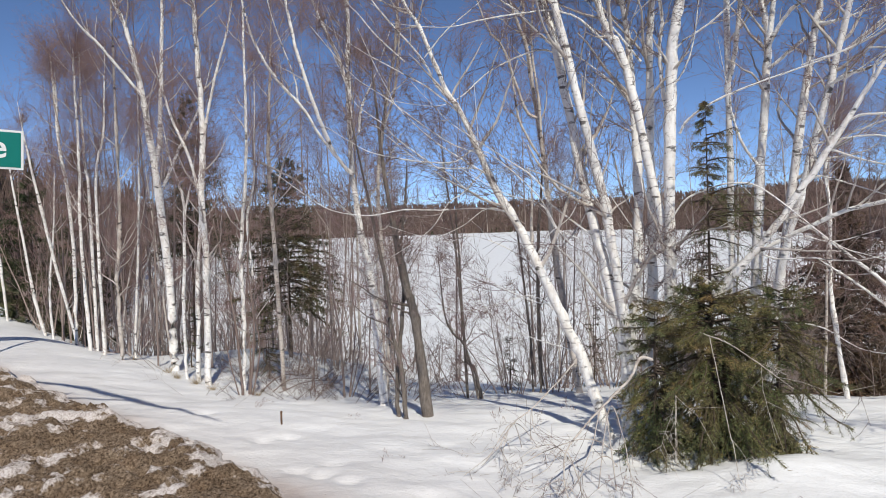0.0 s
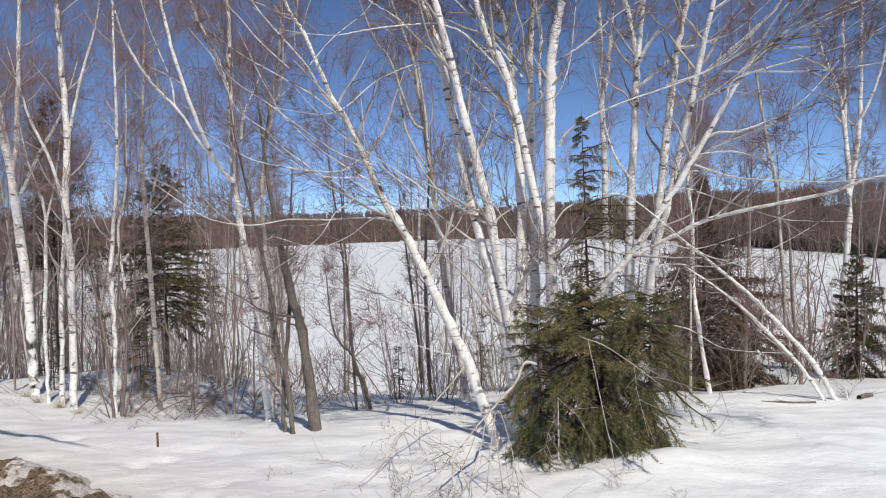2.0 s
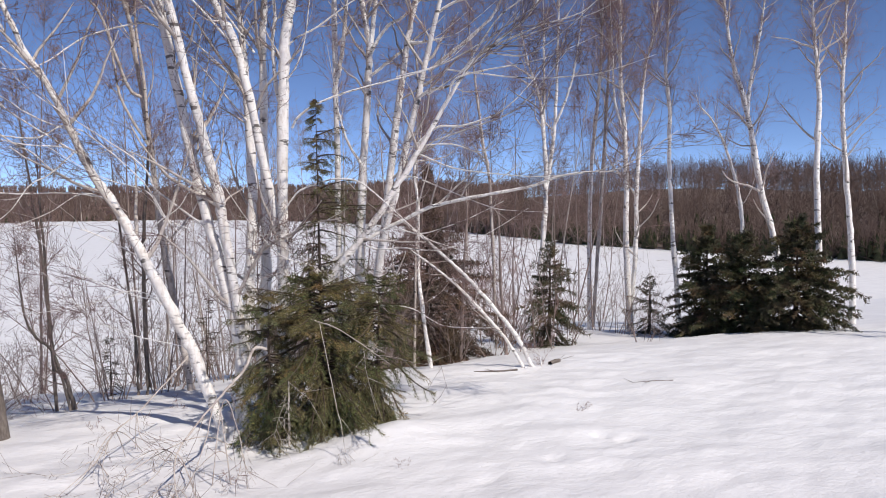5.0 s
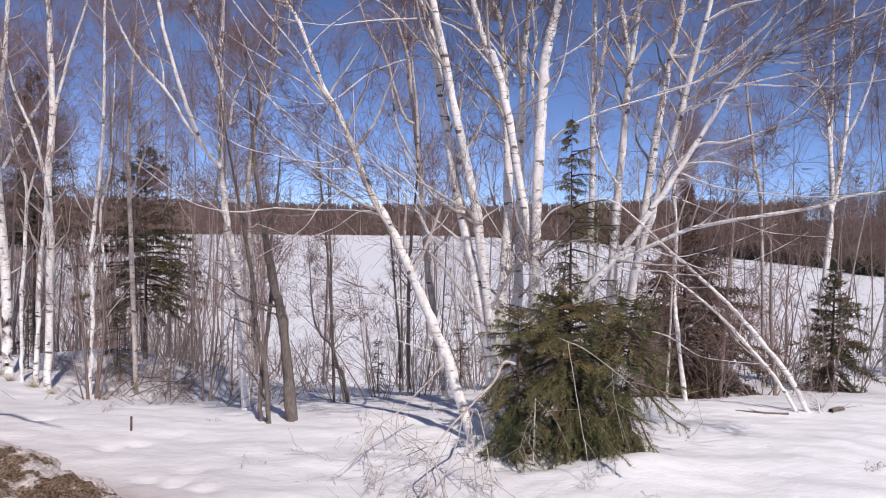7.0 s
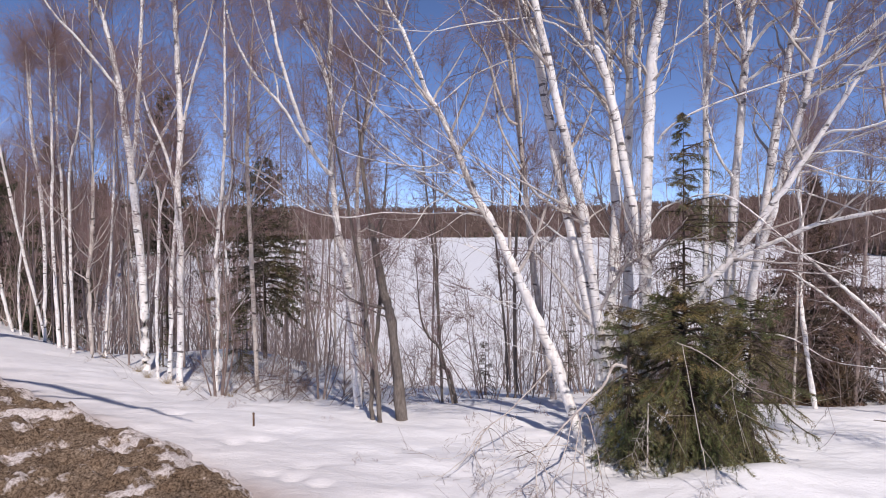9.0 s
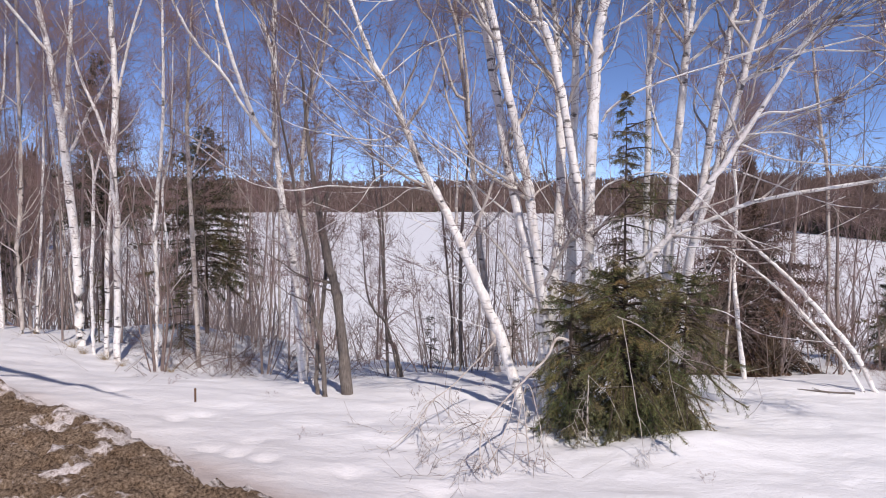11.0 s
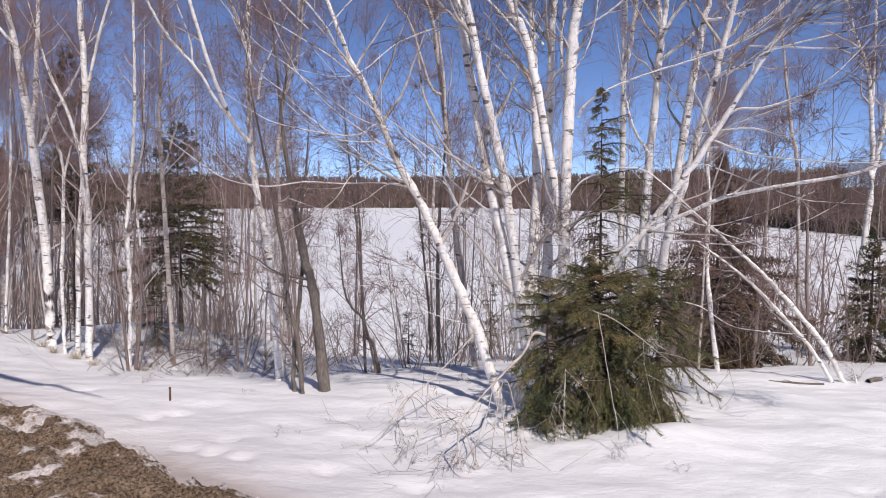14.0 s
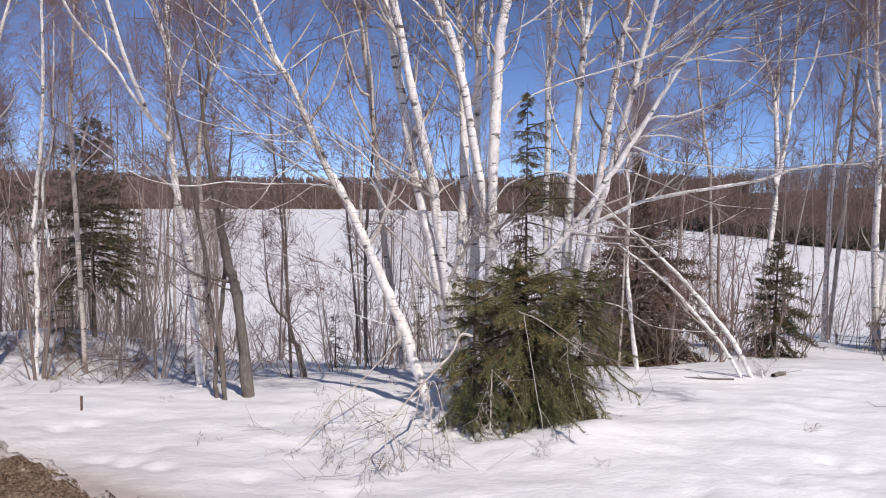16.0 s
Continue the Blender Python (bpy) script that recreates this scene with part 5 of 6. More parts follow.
conifer("spruce_tree", (-16.18, 17.73, -0.56), 4.99, ((0.0, 1.5), (0.5, 1.0), (1.0, 0.06)), "dark spruce at the end of the thicket", branches=130, laterals=9, spacing=0.03, size=0.14, wide=0.045, mat=DARKNEEDLE, bare=0.05, whole=True, seed=305)
conifer("spruce_tree", (-13.92, 17.03, -1.01), 5.84, ((0.0, 1.2), (0.5, 0.9), (1.0, 0.06)), "dark narrow spruce behind slim birches", branches=130, laterals=9, spacing=0.03, size=0.14, wide=0.045, mat=DARKNEEDLE, bare=0.05, whole=True, seed=306)
conifer("spruce_tree", (4.26, 11.75, -1.21), 4.26, ((0.0, 1.35), (0.35, 1.35), (0.52, 0.95), (0.68, 0.3), (1.0, 0.05)), "brownish spruce with sparse drooping boughs", branches=310, laterals=12, spacing=0.013, size=0.075, wide=0.022, mat=BROWNNEEDLE, bare=0.02, droop=0.25, seed=307)
conifer("spruce_tree", (7.08, 12.08, -1.36), 2.94, ((0.0, 0.75), (0.4, 0.65), (1.0, 0.05)), "dark spruce below the brink of the bank", branches=130, laterals=9, spacing=0.016, size=0.085, wide=0.02, mat=DARKNEEDLE, seed=308)
conifer("spruce_tree", (9.97, 12.52, -1.51), 2.16, ((0.0, 0.62), (0.5, 0.45), (1.0, 0.05)), "small dark spruce on the slope", branches=55, laterals=6, spacing=0.016, size=0.085, wide=0.02, mat=DARKNEEDLE, seed=309)
conifer("spruce_tree", (10.54, 11.37, -1.01), 2.84, ((0.0, 0.95), (0.5, 0.8), (1.0, 0.1)), "dense dark spruce beside the snow bank", branches=185, laterals=12, spacing=0.013, size=0.075, wide=0.03, mat=DARKNEEDLE, seed=310)
conifer("spruce_tree", (10.73, 10.48, -0.61), 2.34, ((0.0, 1.0), (0.5, 0.85), (1.0, 0.1)), "dense dark spruce beside the snow bank", branches=185, laterals=12, spacing=0.013, size=0.075, wide=0.03, mat=DARKNEEDLE, seed=311)
conifer("spruce_tree", (11.35, 9.80, -0.36), 2.41, ((0.0, 1.1), (0.5, 0.85), (1.0, 0.1)), "dense dark spruce beside the snow bank", branches=185, laterals=12, spacing=0.013, size=0.075, wide=0.03, mat=DARKNEEDLE, seed=312)
conifer("fir_sapling", (-0.99, 10.55, -0.47), 0.86, ((0.0, 0.26), (0.5, 0.2), (1.0, 0.03)), "small fir sapling in the snow", branches=40, laterals=6, spacing=0.02, size=0.04, wide=0.008, mat=DARKNEEDLE, trunk_r=0.014, category="fir", seed=313)
conifer("fir_sapling", (0.29, 9.80, -0.29), 1.37, ((0.0, 0.22), (0.5, 0.2), (1.0, 0.03)), "small fir sapling between birch trunks", branches=36, laterals=6, spacing=0.02, size=0.04, wide=0.008, mat=DARKNEEDLE, trunk_r=0.014, category="fir", seed=314)
conifer("fir_sapling", (-5.21, 10.81, -0.29), 1.07, ((0.0, 0.3), (0.5, 0.25), (1.0, 0.03)), "small yellow-green fir under the birches", branches=40, laterals=6, spacing=0.022, size=0.05, wide=0.01, trunk_r=0.014, category="fir", seed=315)
conifer("fir_sapling", (-7.11, 11.48, -0.30), 1.20, ((0.0, 0.3), (0.5, 0.25), (1.0, 0.03)), "small green fir between birch stems", branches=40, laterals=6, spacing=0.022, size=0.05, wide=0.01, trunk_r=0.014, category="fir", seed=316)

# ---- brush and young growth, from a few grown kinds ----
def scattered(make, spots, seed):
    """Copies of one of a few kinds at (x, y, scale)."""
    r = np.random.default_rng(seed)
    kinds = [make(i) for i in range(5)]
    for i, (x, y, s) in enumerate(spots):
        m = Matrix.Translation((x, y, ground_z(x, y) - 0.02)) @ Euler((r.normal(0, 0.05), r.normal(0, 0.05), r.random() * 6.28)).to_matrix().to_4x4() @ Matrix.Scale(s, 4)
        if i < 5:
            kinds[i].matrix_basis = m
        else:
            copy_thing(kinds[i % 5], Matrix.LocRotScale(m.translation, m.to_3x3().normalized().to_euler(), None) @ Matrix.Scale(s / kinds[i % 5].scale[0], 4))


def spots_in(seed, count, azimuth, near, far, size):
    r = np.random.default_rng(seed)
    out = []
    for _ in range(count):
        a = radians(azimuth[0] + (azimuth[1] - azimuth[0]) * r.random())
        d = near + (far - near) * r.random() ** 1.2
        out.append((-math.sin(a) * d, math.cos(a) * d, size[0] + (size[1] - size[0]) * r.random()))
    return out


def under_tops(spots, tall):
    """Keeps growth lower near the thicket's road end, capped to fit the camera's view."""
    out = []
    for x, y, s in spots:
        sight_cap = 2.2 + math.hypot(x, y) * (0.23 if -x > 0.7 * y else 0.36)
        out.append((x, y, min(s, (sight_cap - ground_z(x, y)) / tall)))
    return out


def past_edge(spots, gap):
    return [(x, y, s) for x, y, s in spots if y > np.interp(x, EDGE_X, EDGE_Y) + gap]


scattered(lambda i: shrub("bush", "bare grey-brown brush on the snowy slope", 500 + i, 5, 1.35, 0.6, group="brush on the slope"),
          past_edge(spots_in(1, 8, (8, 22), 9.5, 20, (0.5, 1.1)) + [q for q in spots_in(11, 10, (20, 47), 13.0, 24, (0.7, 1.5)) if q[1] > np.interp(q[0], EDGE_X, EDGE_Y) + 1.3], 0.3), 1)
scattered(lambda i: shrub("bush", "sparse bare brush among the trunks", 520 + i, 5, 1.5, 0.5, group="brush among the trunks"),
          past_edge(spots_in(2, 50, (-18, 6), 9.5, 15, (0.6, 1.4)), 0.2), 2)
scattered(lambda i: shrub("bush", "bare brush below the bank", 540 + i, 6, 1.8, 0.5, group="brush below the bank"),
          past_edge(spots_in(3, 28, (-42, -8), 11, 18, (0.7, 1.3)), 1.2), 3)

scattered(lambda i: shrub("bush", "low bent brush pressed down at the brink of the bank", 560 + i, 4, 1.3, 0.5, BENTBARK, 3, group="bent brush at the brink", r0=0.0065, lean=1.5),
          past_edge(spots_in(8, 34, (9, 40), 8.8, 13.5, (0.5, 1.2)), 0.0), 7)


def sapling(i, label, group):
    r = np.random.default_rng(600 + i)
    x, y = r.normal(0, 0.25, 2)
    return tree("birch_sapling", [[(0, 0, -0.1, 0.026), (x * 0.3, y * 0.3, 1.5, 0.022), (x * 0.8, y * 0.8, 3.2, 0.016), (x, y, 5.2, 0.008)]],
                label, "birch", 610 + i, (SHRUBBARK, GREYBIRCH, SHRUBBARK)[i % 3], subs=4, twigs=4, limbs=2.0, reach=0.95, crown=4.2, low=0.42, group=group, grow=1.0, simple=True)


scattered(lambda i: sapling(i, "thin young birch crowded in the thicket", "young birches in the thicket"),
          under_tops(past_edge(spots_in(4, 70, (12, 48), 12.5, 34, (0.7, 1.4)), 1.0), 6.3), 4)


scattered(lambda i: sapling(i + 40, "thin pale birch sapling below the bank", "birch saplings below the bank"),
          past_edge(spots_in(6, 32, (-22, 4), 11.0, 18, (0.5, 0.95)), 0.8), 6)


def pole(i):
    """A crooked young alder that spreads its branches wide."""
    r = np.random.default_rng(700 + i)
    x, y = r.normal(0, 0.35, 2)
    k = r.normal(0, 0.12, 4)
    return tree("alder_sapling", [[(0, 0, -0.1, 0.022), (x * 0.1 + k[0], y * 0.4, 0.9, 0.018), (x * 0.4 + k[1], y * 0.6 + k[2], 1.8, 0.014), (x * 0.8 + k[3], y * 0.8, 2.6, 0.010), (x, y, 3.3, 0.005)]],
                "crooked grey alder sapling in the thicket", "alder", 710 + i, SHRUBBARK, PALETWIG, SHRUBBARK, subs=5, twigs=4, limbs=3.6, reach=1.1, crown=0.8, low=0.12, group="alder saplings in the thicket", grow=0.3, lift=0.25, waver=0.2, simple=True)


scattered(pole, past_edge(spots_in(5, 24, (6, 46), 10.5, 24, (0.6, 1.15)), 1.0), 5)

def brushwood(name, label, seed, fields, bark, shoots, r0):
    """Uncounted fine shoots of alder and young birch standing close together behind the bank."""
    r = np.random.default_rng(seed)
    made = []
    for count, az, near, far, tall in fields:
        spots = np.array(past_edge(spots_in(count + seed, count, az, near, far, (0.45, 1.25)), 1.0))
        n = len(spots)
        foot = np.stack([spots[:, 0], spots[:, 1], land(spots[:, 0], spots[:, 1]) - 0.1], 1)
        way = np.stack([r.normal(0, 0.22, n), r.normal(0, 0.22, n), np.ones(n)], 1)
        high = tall * spots[:, 2]
        p1 = grown(foot, way, high, 8, 0.2, 0.11, r)
        r1 = tapered(8, 0.004 + r0 * high, 0.22)
        made.append((tubes(p1, r1, 4), 0))
        s, w, rad, f = sprouts(p1, r1, shoots, r, 0.2, 0.9, 0.8)
        size = np.repeat(high, shoots) * (0.1 + 0.2 * r.random(len(s))) * (1.25 - 0.7 * f)
        p2 = grown(s, w, size, 4, 0.35, 0.16, r)
        made.append((tubes(p2, tapered(4, np.minimum(rad * 0.6, 0.0055), 0.5), 3), 1))
        s, w, rad, f = sprouts(p2, tapered(4, np.full(len(s), 0.004), 0.5), 4, r, 0.2)
        p3 = grown(s, w, np.repeat(size, 4) * (0.3 + 0.4 * r.random(len(s))), 2, 0.15, 0.16, r)
        made.append((tubes(p3, tapered(2, np.full(len(s), 0.0028), 0.6), 3), 1))
    v, f = joined(*[m for m, _ in made])
    slots = np.concatenate([np.full(len(g), m[1]) for g, m in zip(f, made)])
    return tagged(new(name, mesh_of(name, v, f, [bark, TWIG], False, slots)), label, "brush", kind="stuff")


brushwood("brushwood", "bare mauve-brown brushwood crowding the slope above the lake", 77,
          ((400, (20, 43), 20, 40, 4.2), (20, (5, 21), 14, 24, 2.6), (150, (-31, -6), 12.5, 21, 2.6)), SHRUBBARK, 8, 0.0042)


def slim_birch(i):
    """A slender young birch that leans a little, with mauve twigs from low down."""
    r = np.random.default_rng(740 + i)
    x, y = r.normal(0, 0.5, 2)
    k = r.normal(0, 0.08, 4)
    return tree("young_birch", [[(0, 0, -0.1, 0.026), (x * 0.2 + k[0], y * 0.2 + k[1], 1.8, 0.022), (x * 0.6 + k[2], y * 0.6 + k[3], 4.0, 0.015), (x, y, 6.6, 0.008)]],
                "slender young birch with mauve twigs behind the bank", "birch", 750 + i, (SHRUBBARK, GREYBIRCH, SHRUBBARK, SHRUBBARK, SHRUBBARK)[i % 5], limb=SHRUBBARK, subs=4, twigs=4, limbs=2.3, reach=0.95, crown=3.2, low=0.38, group="young birches behind the bank", grow=1.0, simple=True, fine=0.0021)


scattered(slim_birch, under_tops(past_edge(spots_in(9, 84, (21, 43), 15, 32, (0.5, 1.2)) + spots_in(10, 14, (8, 21), 12, 24, (0.45, 1.0)), 1.0) + past_edge(spots_in(12, 26, (-36, -17), 15.5, 22, (0.5, 0.9)), 1.0), 7.7), 10)

# ---- low growth on the shelf behind the bank ----
tree("alder_tree", [
    [(-4.67, 8.83, -0.30, 0.024), (-4.74, 8.85, 0.61, 0.020), (-4.87, 8.86, 1.47, 0.015), (-5.12, 8.89, 2.50, 0.007)],
    [(-4.59, 8.85, -0.30, 0.022), (-4.50, 8.90, 0.76, 0.018), (-4.58, 8.94, 1.78, 0.013), (-4.44, 9.03, 3.00, 0.006)],
    [(-4.54, 8.80, -0.30, 0.019), (-4.36, 8.77, 0.49, 0.016), (-4.40, 8.74, 1.23, 0.012), (-4.01, 8.68, 2.10, 0.006)],
    [(-4.62, 8.87, -0.30, 0.017), (-4.60, 8.95, 0.40, 0.014), (-4.68, 9.02, 1.04, 0.010), (-4.69, 9.17, 1.80, 0.005)],
    [(-4.70, 8.81, -0.30, 0.014), (-4.85, 8.80, 0.31, 0.012), (-4.96, 8.78, 0.85, 0.009), (-5.37, 8.75, 1.50, 0.004)]], "clump of reddish brown alder stems at the brink", "alder", bark=BENTBARK, limb=SHRUBBARK, limbs=1.8, crown=0.6, reach=0.8, low=0.3, grow=0.4, seed=141)
tree("alder_tree", [
    [(-3.41, 9.56, -0.35, 0.022), (-3.46, 9.59, 0.53, 0.019), (-3.59, 9.62, 1.36, 0.014), (-3.78, 9.68, 2.35, 0.007)],
    [(-3.33, 9.58, -0.35, 0.019), (-3.23, 9.64, 0.65, 0.016), (-3.29, 9.70, 1.61, 0.012), (-3.10, 9.82, 2.75, 0.006)],
    [(-3.30, 9.53, -0.35, 0.015), (-3.14, 9.52, 0.35, 0.013), (-3.18, 9.50, 0.99, 0.010), (-2.85, 9.47, 1.75, 0.005)],
    [(-3.27, 9.56, -0.35, 0.013), (-3.06, 9.59, 0.23, 0.011), (-3.06, 9.62, 0.74, 0.008), (-2.59, 9.68, 1.35, 0.004)]], "small clump of brown alder stems in the brush", "alder", bark=SHRUBBARK, limb=SHRUBBARK, limbs=1.8, crown=0.6, reach=0.8, low=0.3, grow=0.4, seed=142)
# Dark bent stems; the first three stand in for shadow streaks on the snow.
tree("bent_sapling", [[(-4.73, 9.47, ground_z(-4.73, 9.47) - 0.03, 0.016), (-4.63, 10.01, ground_z(-4.63, 10.01) + 0.18, 0.012), (-4.69, 11.06, ground_z(-4.69, 11.06) + 0.08, 0.009), (-4.73, 11.80, ground_z(-4.73, 11.80) + 0.18, 0.005)]], "dark bent stem along the snow, some standing in for shadow streaks", "sapling", bark=BENTBARK, limb=BENTBARK, twig=BENTBARK, limbs=2.2, crown=0.3, reach=0.5, low=0.2, grow=0, seed=150, group="bent saplings on the shelf")
tree("bent_sapling", [[(-4.53, 9.40, ground_z(-4.53, 9.40) - 0.03, 0.014), (-4.36, 9.82, ground_z(-4.36, 9.82) + 0.18, 0.011), (-4.31, 10.89, ground_z(-4.31, 10.89) + 0.08, 0.008), (-4.12, 11.48, ground_z(-4.12, 11.48) + 0.18, 0.005)]], "dark bent stem along the snow, some standing in for shadow streaks", "sapling", bark=BENTBARK, limb=BENTBARK, twig=BENTBARK, limbs=2.2, crown=0.3, reach=0.5, low=0.2, grow=0, seed=151, group="bent saplings on the shelf")
tree("bent_sapling", [[(-4.37, 9.25, ground_z(-4.37, 9.25) - 0.03, 0.012), (-4.04, 9.72, ground_z(-4.04, 9.72) + 0.18, 0.009), (-3.86, 10.74, ground_z(-3.86, 10.74) + 0.08, 0.007)]], "dark bent stem along the snow, some standing in for shadow streaks", "sapling", bark=BENTBARK, limb=BENTBARK, twig=BENTBARK, limbs=2.2, crown=0.3, reach=0.5, low=0.2, grow=0, seed=152, group="bent saplings on the shelf")
tree("bent_sapling", [[(-3.68, 8.29, ground_z(-3.68, 8.29) - 0.03, 0.008), (-3.55, 8.96, ground_z(-3.55, 8.96) + 0.18, 0.006), (-3.42, 9.53, ground_z(-3.42, 9.53) + 0.08, 0.004)]], "dark bent stem along the snow, some standing in for shadow streaks", "sapling", bark=BENTBARK, limb=BENTBARK, twig=BENTBARK, limbs=2.2, crown=0.3, reach=0.5, low=0.2, grow=0, seed=153, group="bent saplings on the shelf")
tree("bent_sapling", [[(-3.45, 8.40, ground_z(-3.45, 8.40) - 0.03, 0.008), (-3.45, 9.23, ground_z(-3.45, 9.23) + 0.18, 0.006), (-3.37, 9.89, ground_z(-3.37, 9.89) + 0.08, 0.004)]], "dark bent stem along the snow, some standing in for shadow streaks", "sapling", bark=BENTBARK, limb=BENTBARK, twig=BENTBARK, limbs=2.2, crown=0.3, reach=0.5, low=0.2, grow=0, seed=154, group="bent saplings on the shelf")
tree("bent_sapling", [[(-7.35, 12.90, ground_z(-7.35, 12.90) - 0.03, 0.012), (-6.17, 11.08, ground_z(-6.17, 11.08) + 0.18, 0.009), (-5.11, 9.71, ground_z(-5.11, 9.71) + 0.08, 0.007)]], "dark bent stem along the snow, some standing in for shadow streaks", "sapling", bark=BENTBARK, limb=BENTBARK, twig=BENTBARK, limbs=2.2, crown=0.3, reach=0.5, low=0.2, grow=0, seed=155, group="bent saplings on the shelf")
tree("bent_sapling", [[(-3.52, 11.24, ground_z(-3.52, 11.24) - 0.03, 0.009), (-3.43, 11.99, ground_z(-3.43, 11.99) + 0.18, 0.007), (-2.79, 11.58, ground_z(-2.79, 11.58) + 0.08, 0.005)]], "dark bent stem along the snow, some standing in for shadow streaks", "sapling", bark=BENTBARK, limb=BENTBARK, twig=BENTBARK, limbs=2.2, crown=0.3, reach=0.5, low=0.2, grow=0, seed=156, group="bent saplings on the shelf")
tree("bent_sapling", [[(-3.18, 9.85, ground_z(-3.18, 9.85) - 0.03, 0.010), (-3.10, 10.85, ground_z(-3.10, 10.85) + 0.18, 0.008), (-2.78, 11.12, ground_z(-2.78, 11.12) + 0.08, 0.006)]], "dark bent stem along the snow, some standing in for shadow streaks", "sapling", bark=BENTBARK, limb=BENTBARK, twig=BENTBARK, limbs=2.2, crown=0.3, reach=0.5, low=0.2, grow=0, seed=157, group="bent saplings on the shelf")
conifer("fir_sapling", (-5.78, 11.90, -0.4), 1.25, ((0.0, 0.36), (0.5, 0.3), (1.0, 0.05)), "yellow-green fir sapling among the stems", branches=60, laterals=9, spacing=0.013, size=0.045, wide=0.009, trunk_r=0.016, category="fir", seed=319)
heap = shrub("bush", "low brown brush heaped on the snow", 580, 8, 0.9, 0.8, SHRUBBARK, 5, r0=0.008, lean=0.9)
heap.location = (-5.57, 13.28, ground_z(-5.57, 13.28))
heap = shrub("bush", "low brown brush heaped on the snow", 581, 8, 0.9, 0.8, SHRUBBARK, 5, r0=0.008, lean=0.9)
heap.location = (-4.76, 13.27, ground_z(-4.76, 13.27))
heap = shrub("bush", "low brown brush heaped on the snow", 582, 8, 0.9, 0.8, SHRUBBARK, 5, r0=0.008, lean=0.9)
heap.location = (-4.26, 12.87, ground_z(-4.26, 12.87))

# ---- small things on the snow ----
def weed(i):
    return shrub("weed", "dry brown weed stalks poking through the snow", 800 + i, 5, 0.22, 0.12, TWIG, 3, "weed", "weeds in the snow", 0.003)


scattered(weed, ((-1.7, 6.05, 1.0), (-0.05, 8.1, 1.2), (4.0, 6.15, 0.9), (1.7, 5.4, 0.7), (0.35, 5.75, 0.9), (-2.6, 7.4, 0.8), (-0.9, 7.6, 1.1), (-3.9, 7.75, 0.9)), 8)


def grass(i):
    """A tuft of bent dry blades."""
    r = np.random.default_rng(830 + i)
    top = tagged(new("grass_tuft"), "pale dry grass tuft at the brink of the bank", "grass", "dry grass tufts")
    n = 60
    a = r.random(n) * 2 * math.pi
    s = r.normal(0, 0.05, (n, 3)) * np.array([1, 1, 0])
    w = np.stack([np.cos(a) * 0.5, np.sin(a) * 0.5, np.ones(n)], 1)
    p = grown(s, w, 0.2 + 0.25 * r.random(n), 5, -0.9, 0.06, r)
    v, q = tubes(p, tapered(5, np.full(n, 0.004), 0.2), 3)
    tagged(child("tuft", mesh_of("tuft", v, [q], DRYGRASS), top), kind="stuff")
    return top


scattered(grass, ((-6.3, 9.75, 0.5), (-5.75, 9.4, 0.55), (-6.7, 10.1, 0.5), (-5.3, 9.1, 0.4), (-8.4, 11.6, 0.5), (-4.4, 8.75, 0.35)), 9)


def stick(name, label, pts, seed):
    """A bare piece of wood lying on the snow: (x, y, radius) along it."""
    r = np.random.default_rng(seed)
    top = tagged(new(name), label, "stick")
    line = curve_through([(x, y, ground_z(x, y) + rad * 0.6, rad) for x, y, rad in pts], 14)
    top.location = line[0, :3]
    v, q = tubes(line[None, :, :3] - line[0, :3], line[None, :, 3] * (1 + r.normal(0, 0.06, 14)), 7)
    child("wood", mesh_of("wood", v, [q], BROWN), top)
    s, w, rad, f = sprouts(line[None, :, :3] - line[0, :3], line[None, :, 3], 3, r, 0.3, 0.9, 0.8)
    p = grown(s, w * np.array([1, 1, 0.3]), 0.1 + 0.2 * r.random(3), 5, 0.0, 0.1, r)
    for i in range(3):
        v, q = tubes(p[i:i + 1], tapered(5, np.array([0.004]), 0.4), 4)
        child("twig", mesh_of("twig", v, [q], BROWN), top)
    return top


stick("fallen_stick", "dark bare stick lying on the snow", ((4.24, 8.08, 0.014), (4.0, 8.14, 0.012), (3.66, 8.24, 0.006)), 1)
stick("fallen_stick", "thin bare stick half sunk in snow", ((5.8, 6.8, 0.006), (5.58, 6.88, 0.006), (5.3, 6.98, 0.003)), 2)
stick("wood_stub", "broken dark stub of wood beside leaning stems", ((4.78, 8.13, 0.03), (4.86, 8.17, 0.032), (4.98, 8.22, 0.03)), 3)

# ---- the road sign at the edge of the view, and a stake in the snow ----
def box(w, d, h, bevel=0.0):
    bm = bmesh.new()
    bmesh.ops.create_cube(bm, size=1.0)
    bmesh.ops.scale(bm, vec=(w, d, h), verts=bm.verts)
    if bevel:
        bmesh.ops.bevel(bm, geom=bm.edges[:], offset=bevel, segments=2, affect="EDGES")
    return bm


def part(name, bm, mat, parent, at=(0, 0, 0), label=""):
    me = bpy.data.meshes.new(name)
    bm.to_mesh(me)
    bm.free()
    me.materials.append(mat)
    ob = child(name, me, parent, label)
    ob.location = at
    return ob


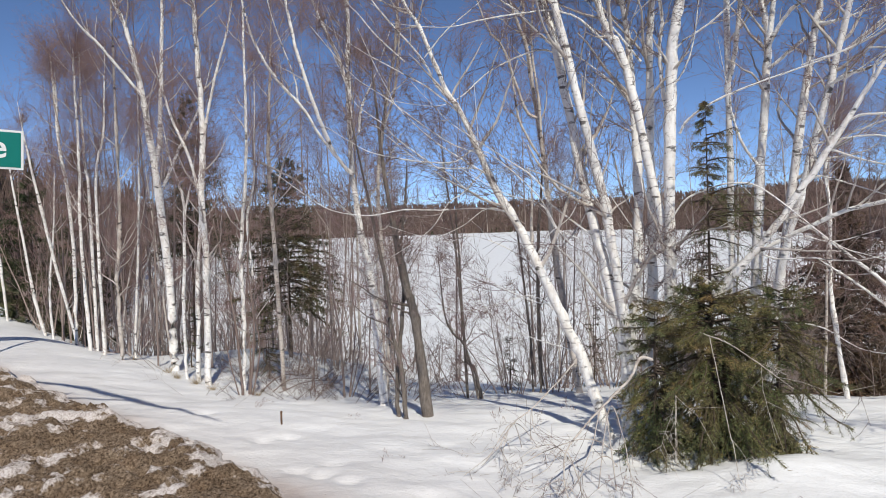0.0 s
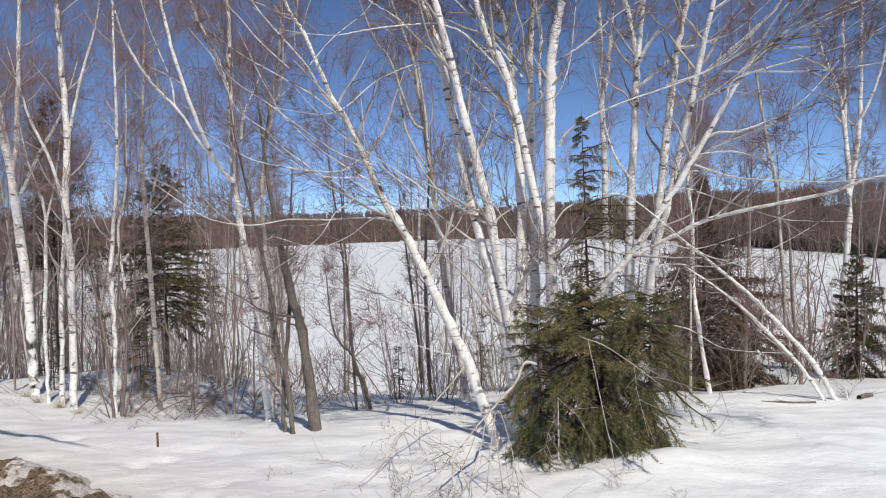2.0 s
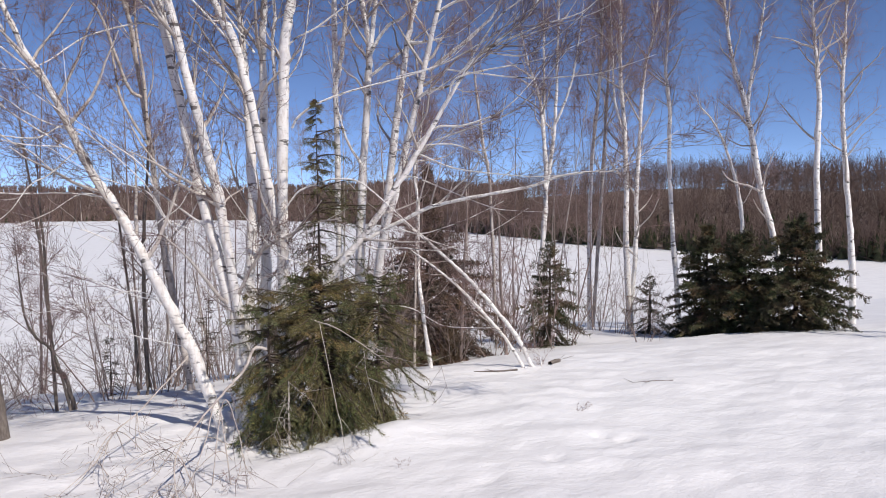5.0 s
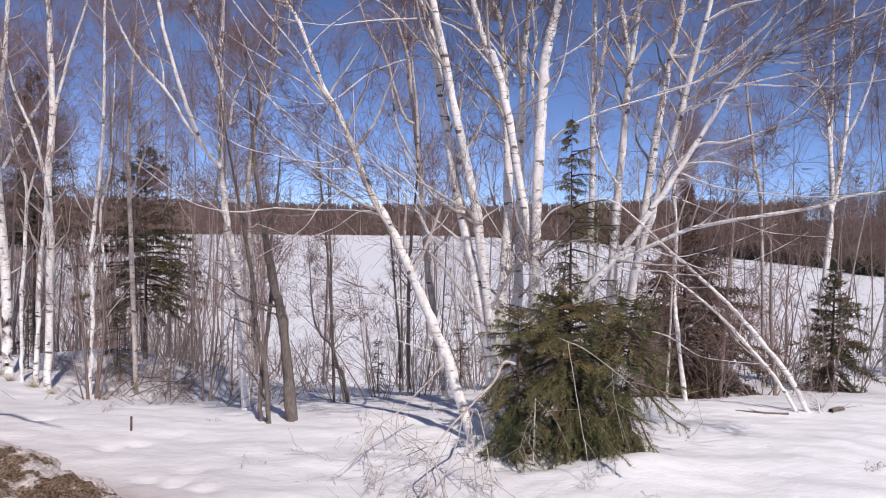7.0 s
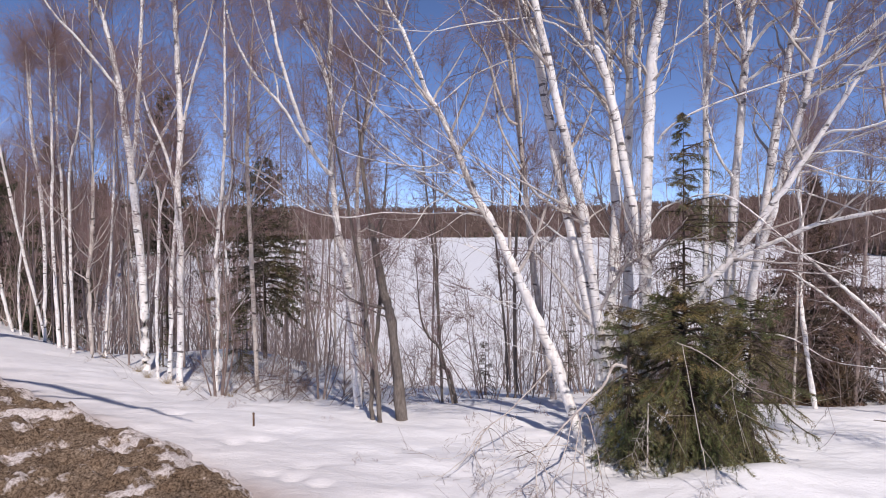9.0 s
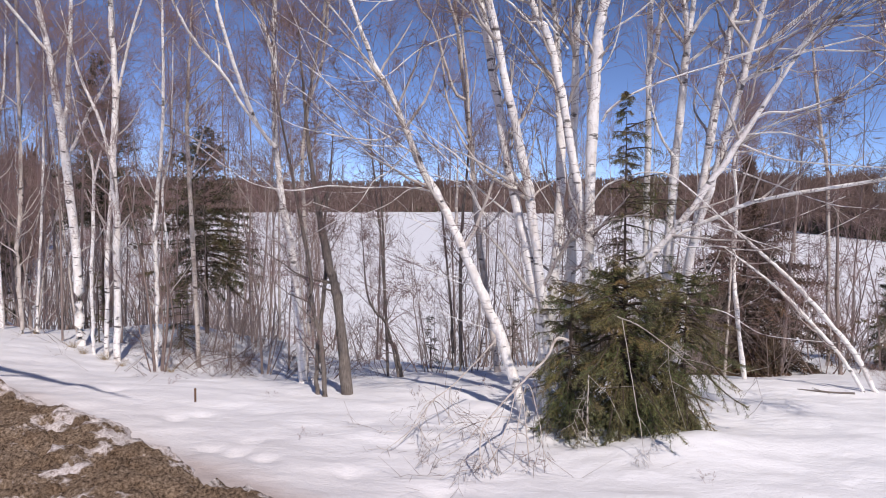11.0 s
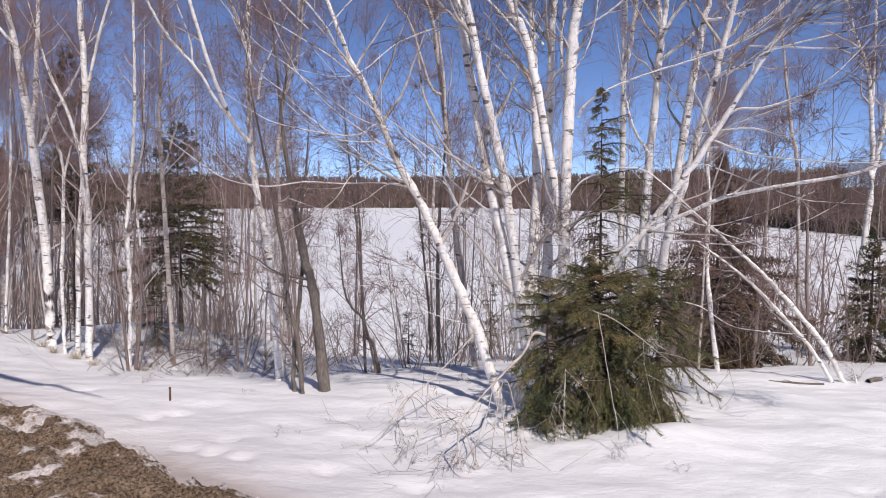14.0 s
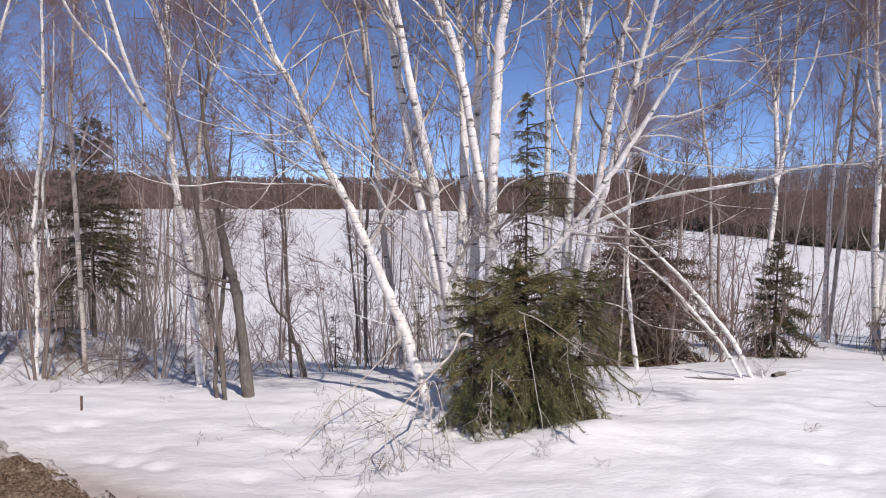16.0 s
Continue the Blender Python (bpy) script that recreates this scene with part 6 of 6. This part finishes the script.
def road_sign():
    """Its plate faces the camera; the right-hand edge is at 0 of its own x."""
    a, d = radians(43.25), 14.0
    x, y = -math.sin(a) * d, math.cos(a) * d
    z = ground_z(x, y)
    top = tagged(new("road_sign"), "green road sign with white border and white letters", "sign")
    top.matrix_basis = Matrix.Translation((x, y, z)) @ pose(0, 0, 0, 0, 2.6, 44)
    low, high = 3.33 - z, 4.02 - z
    mid, tall = (low + high) / 2, high - low
    part("plate", box(2.53, 0.012, tall, 0.004), WHITE, top, (-1.265, 0, mid), "white-edged aluminium plate")
    part("face", box(2.45, 0.006, tall - 0.08, 0.002), GREEN, top, (-1.265, -0.010, mid), "green painted face")
    for px in (-2.0, -0.82):
        part("post", box(0.07, 0.06, high + 0.55, 0.006), STEEL, top, (px, 0.04, (high - 0.6) / 2), "galvanised steel post")
    text = bpy.data.curves.new("letter", "FONT")
    text.body, text.size, text.extrude, text.offset = "e", 0.56, 0.002, 0.008
    holder = bpy.data.objects.new("letter", text)
    me = bpy.data.meshes.new_from_object(holder)
    me.materials.clear()
    me.materials.append(WHITE)
    ob = child("letter", me, top, "white letter e")
    ob.matrix_basis = Matrix.Translation((-0.513, -0.016, mid - 0.14)) @ pose(0, 0, 0, 90, 0, 0)
    return top


road_sign()


def stake():
    x, y = -3.25, 7.00
    top = tagged(new("stake"), "short weathered wooden stake standing in the snow", "stake")
    top.location = (x, y, ground_z(x, y))
    part("shaft", box(0.02, 0.016, 0.26, 0.003), STAKEWOOD, top, (0, 0, 0.005))
    part("cap", box(0.024, 0.02, 0.022, 0.004), STAKEWOOD, top, (0, 0, 0.14), "splintered top")
    return top


stake()


# ---- an unseen birch on the verge, added so its bough casts a shadow on the bank ----
tree("birch_tree", [
    [(-11.0, 3.4, 0.0, 0.085), (-10.8, 3.5, 2.6, 0.08), (-10.3, 3.9, 4.9, 0.06), (-7.7, 4.6, 5.2, 0.024), (-5.28, 4.35, 5.0, 0.058), (-3.64, 3.71, 5.0, 0.055), (-2.11, 2.94, 5.0, 0.010)],
    [(-5.4, 4.05, 5.0, 0.02), (-4.90, 3.77, 5.0, 0.035), (-4.03, 3.75, 5.0, 0.035), (-3.64, 3.71, 5.0, 0.03)]],
    "unseen roadside birch added so its bough shades the bank", "birch", 900, limbs=0.3, reach=0.4, crown=0.1, grow=0, low=0.1, cut=0.4)
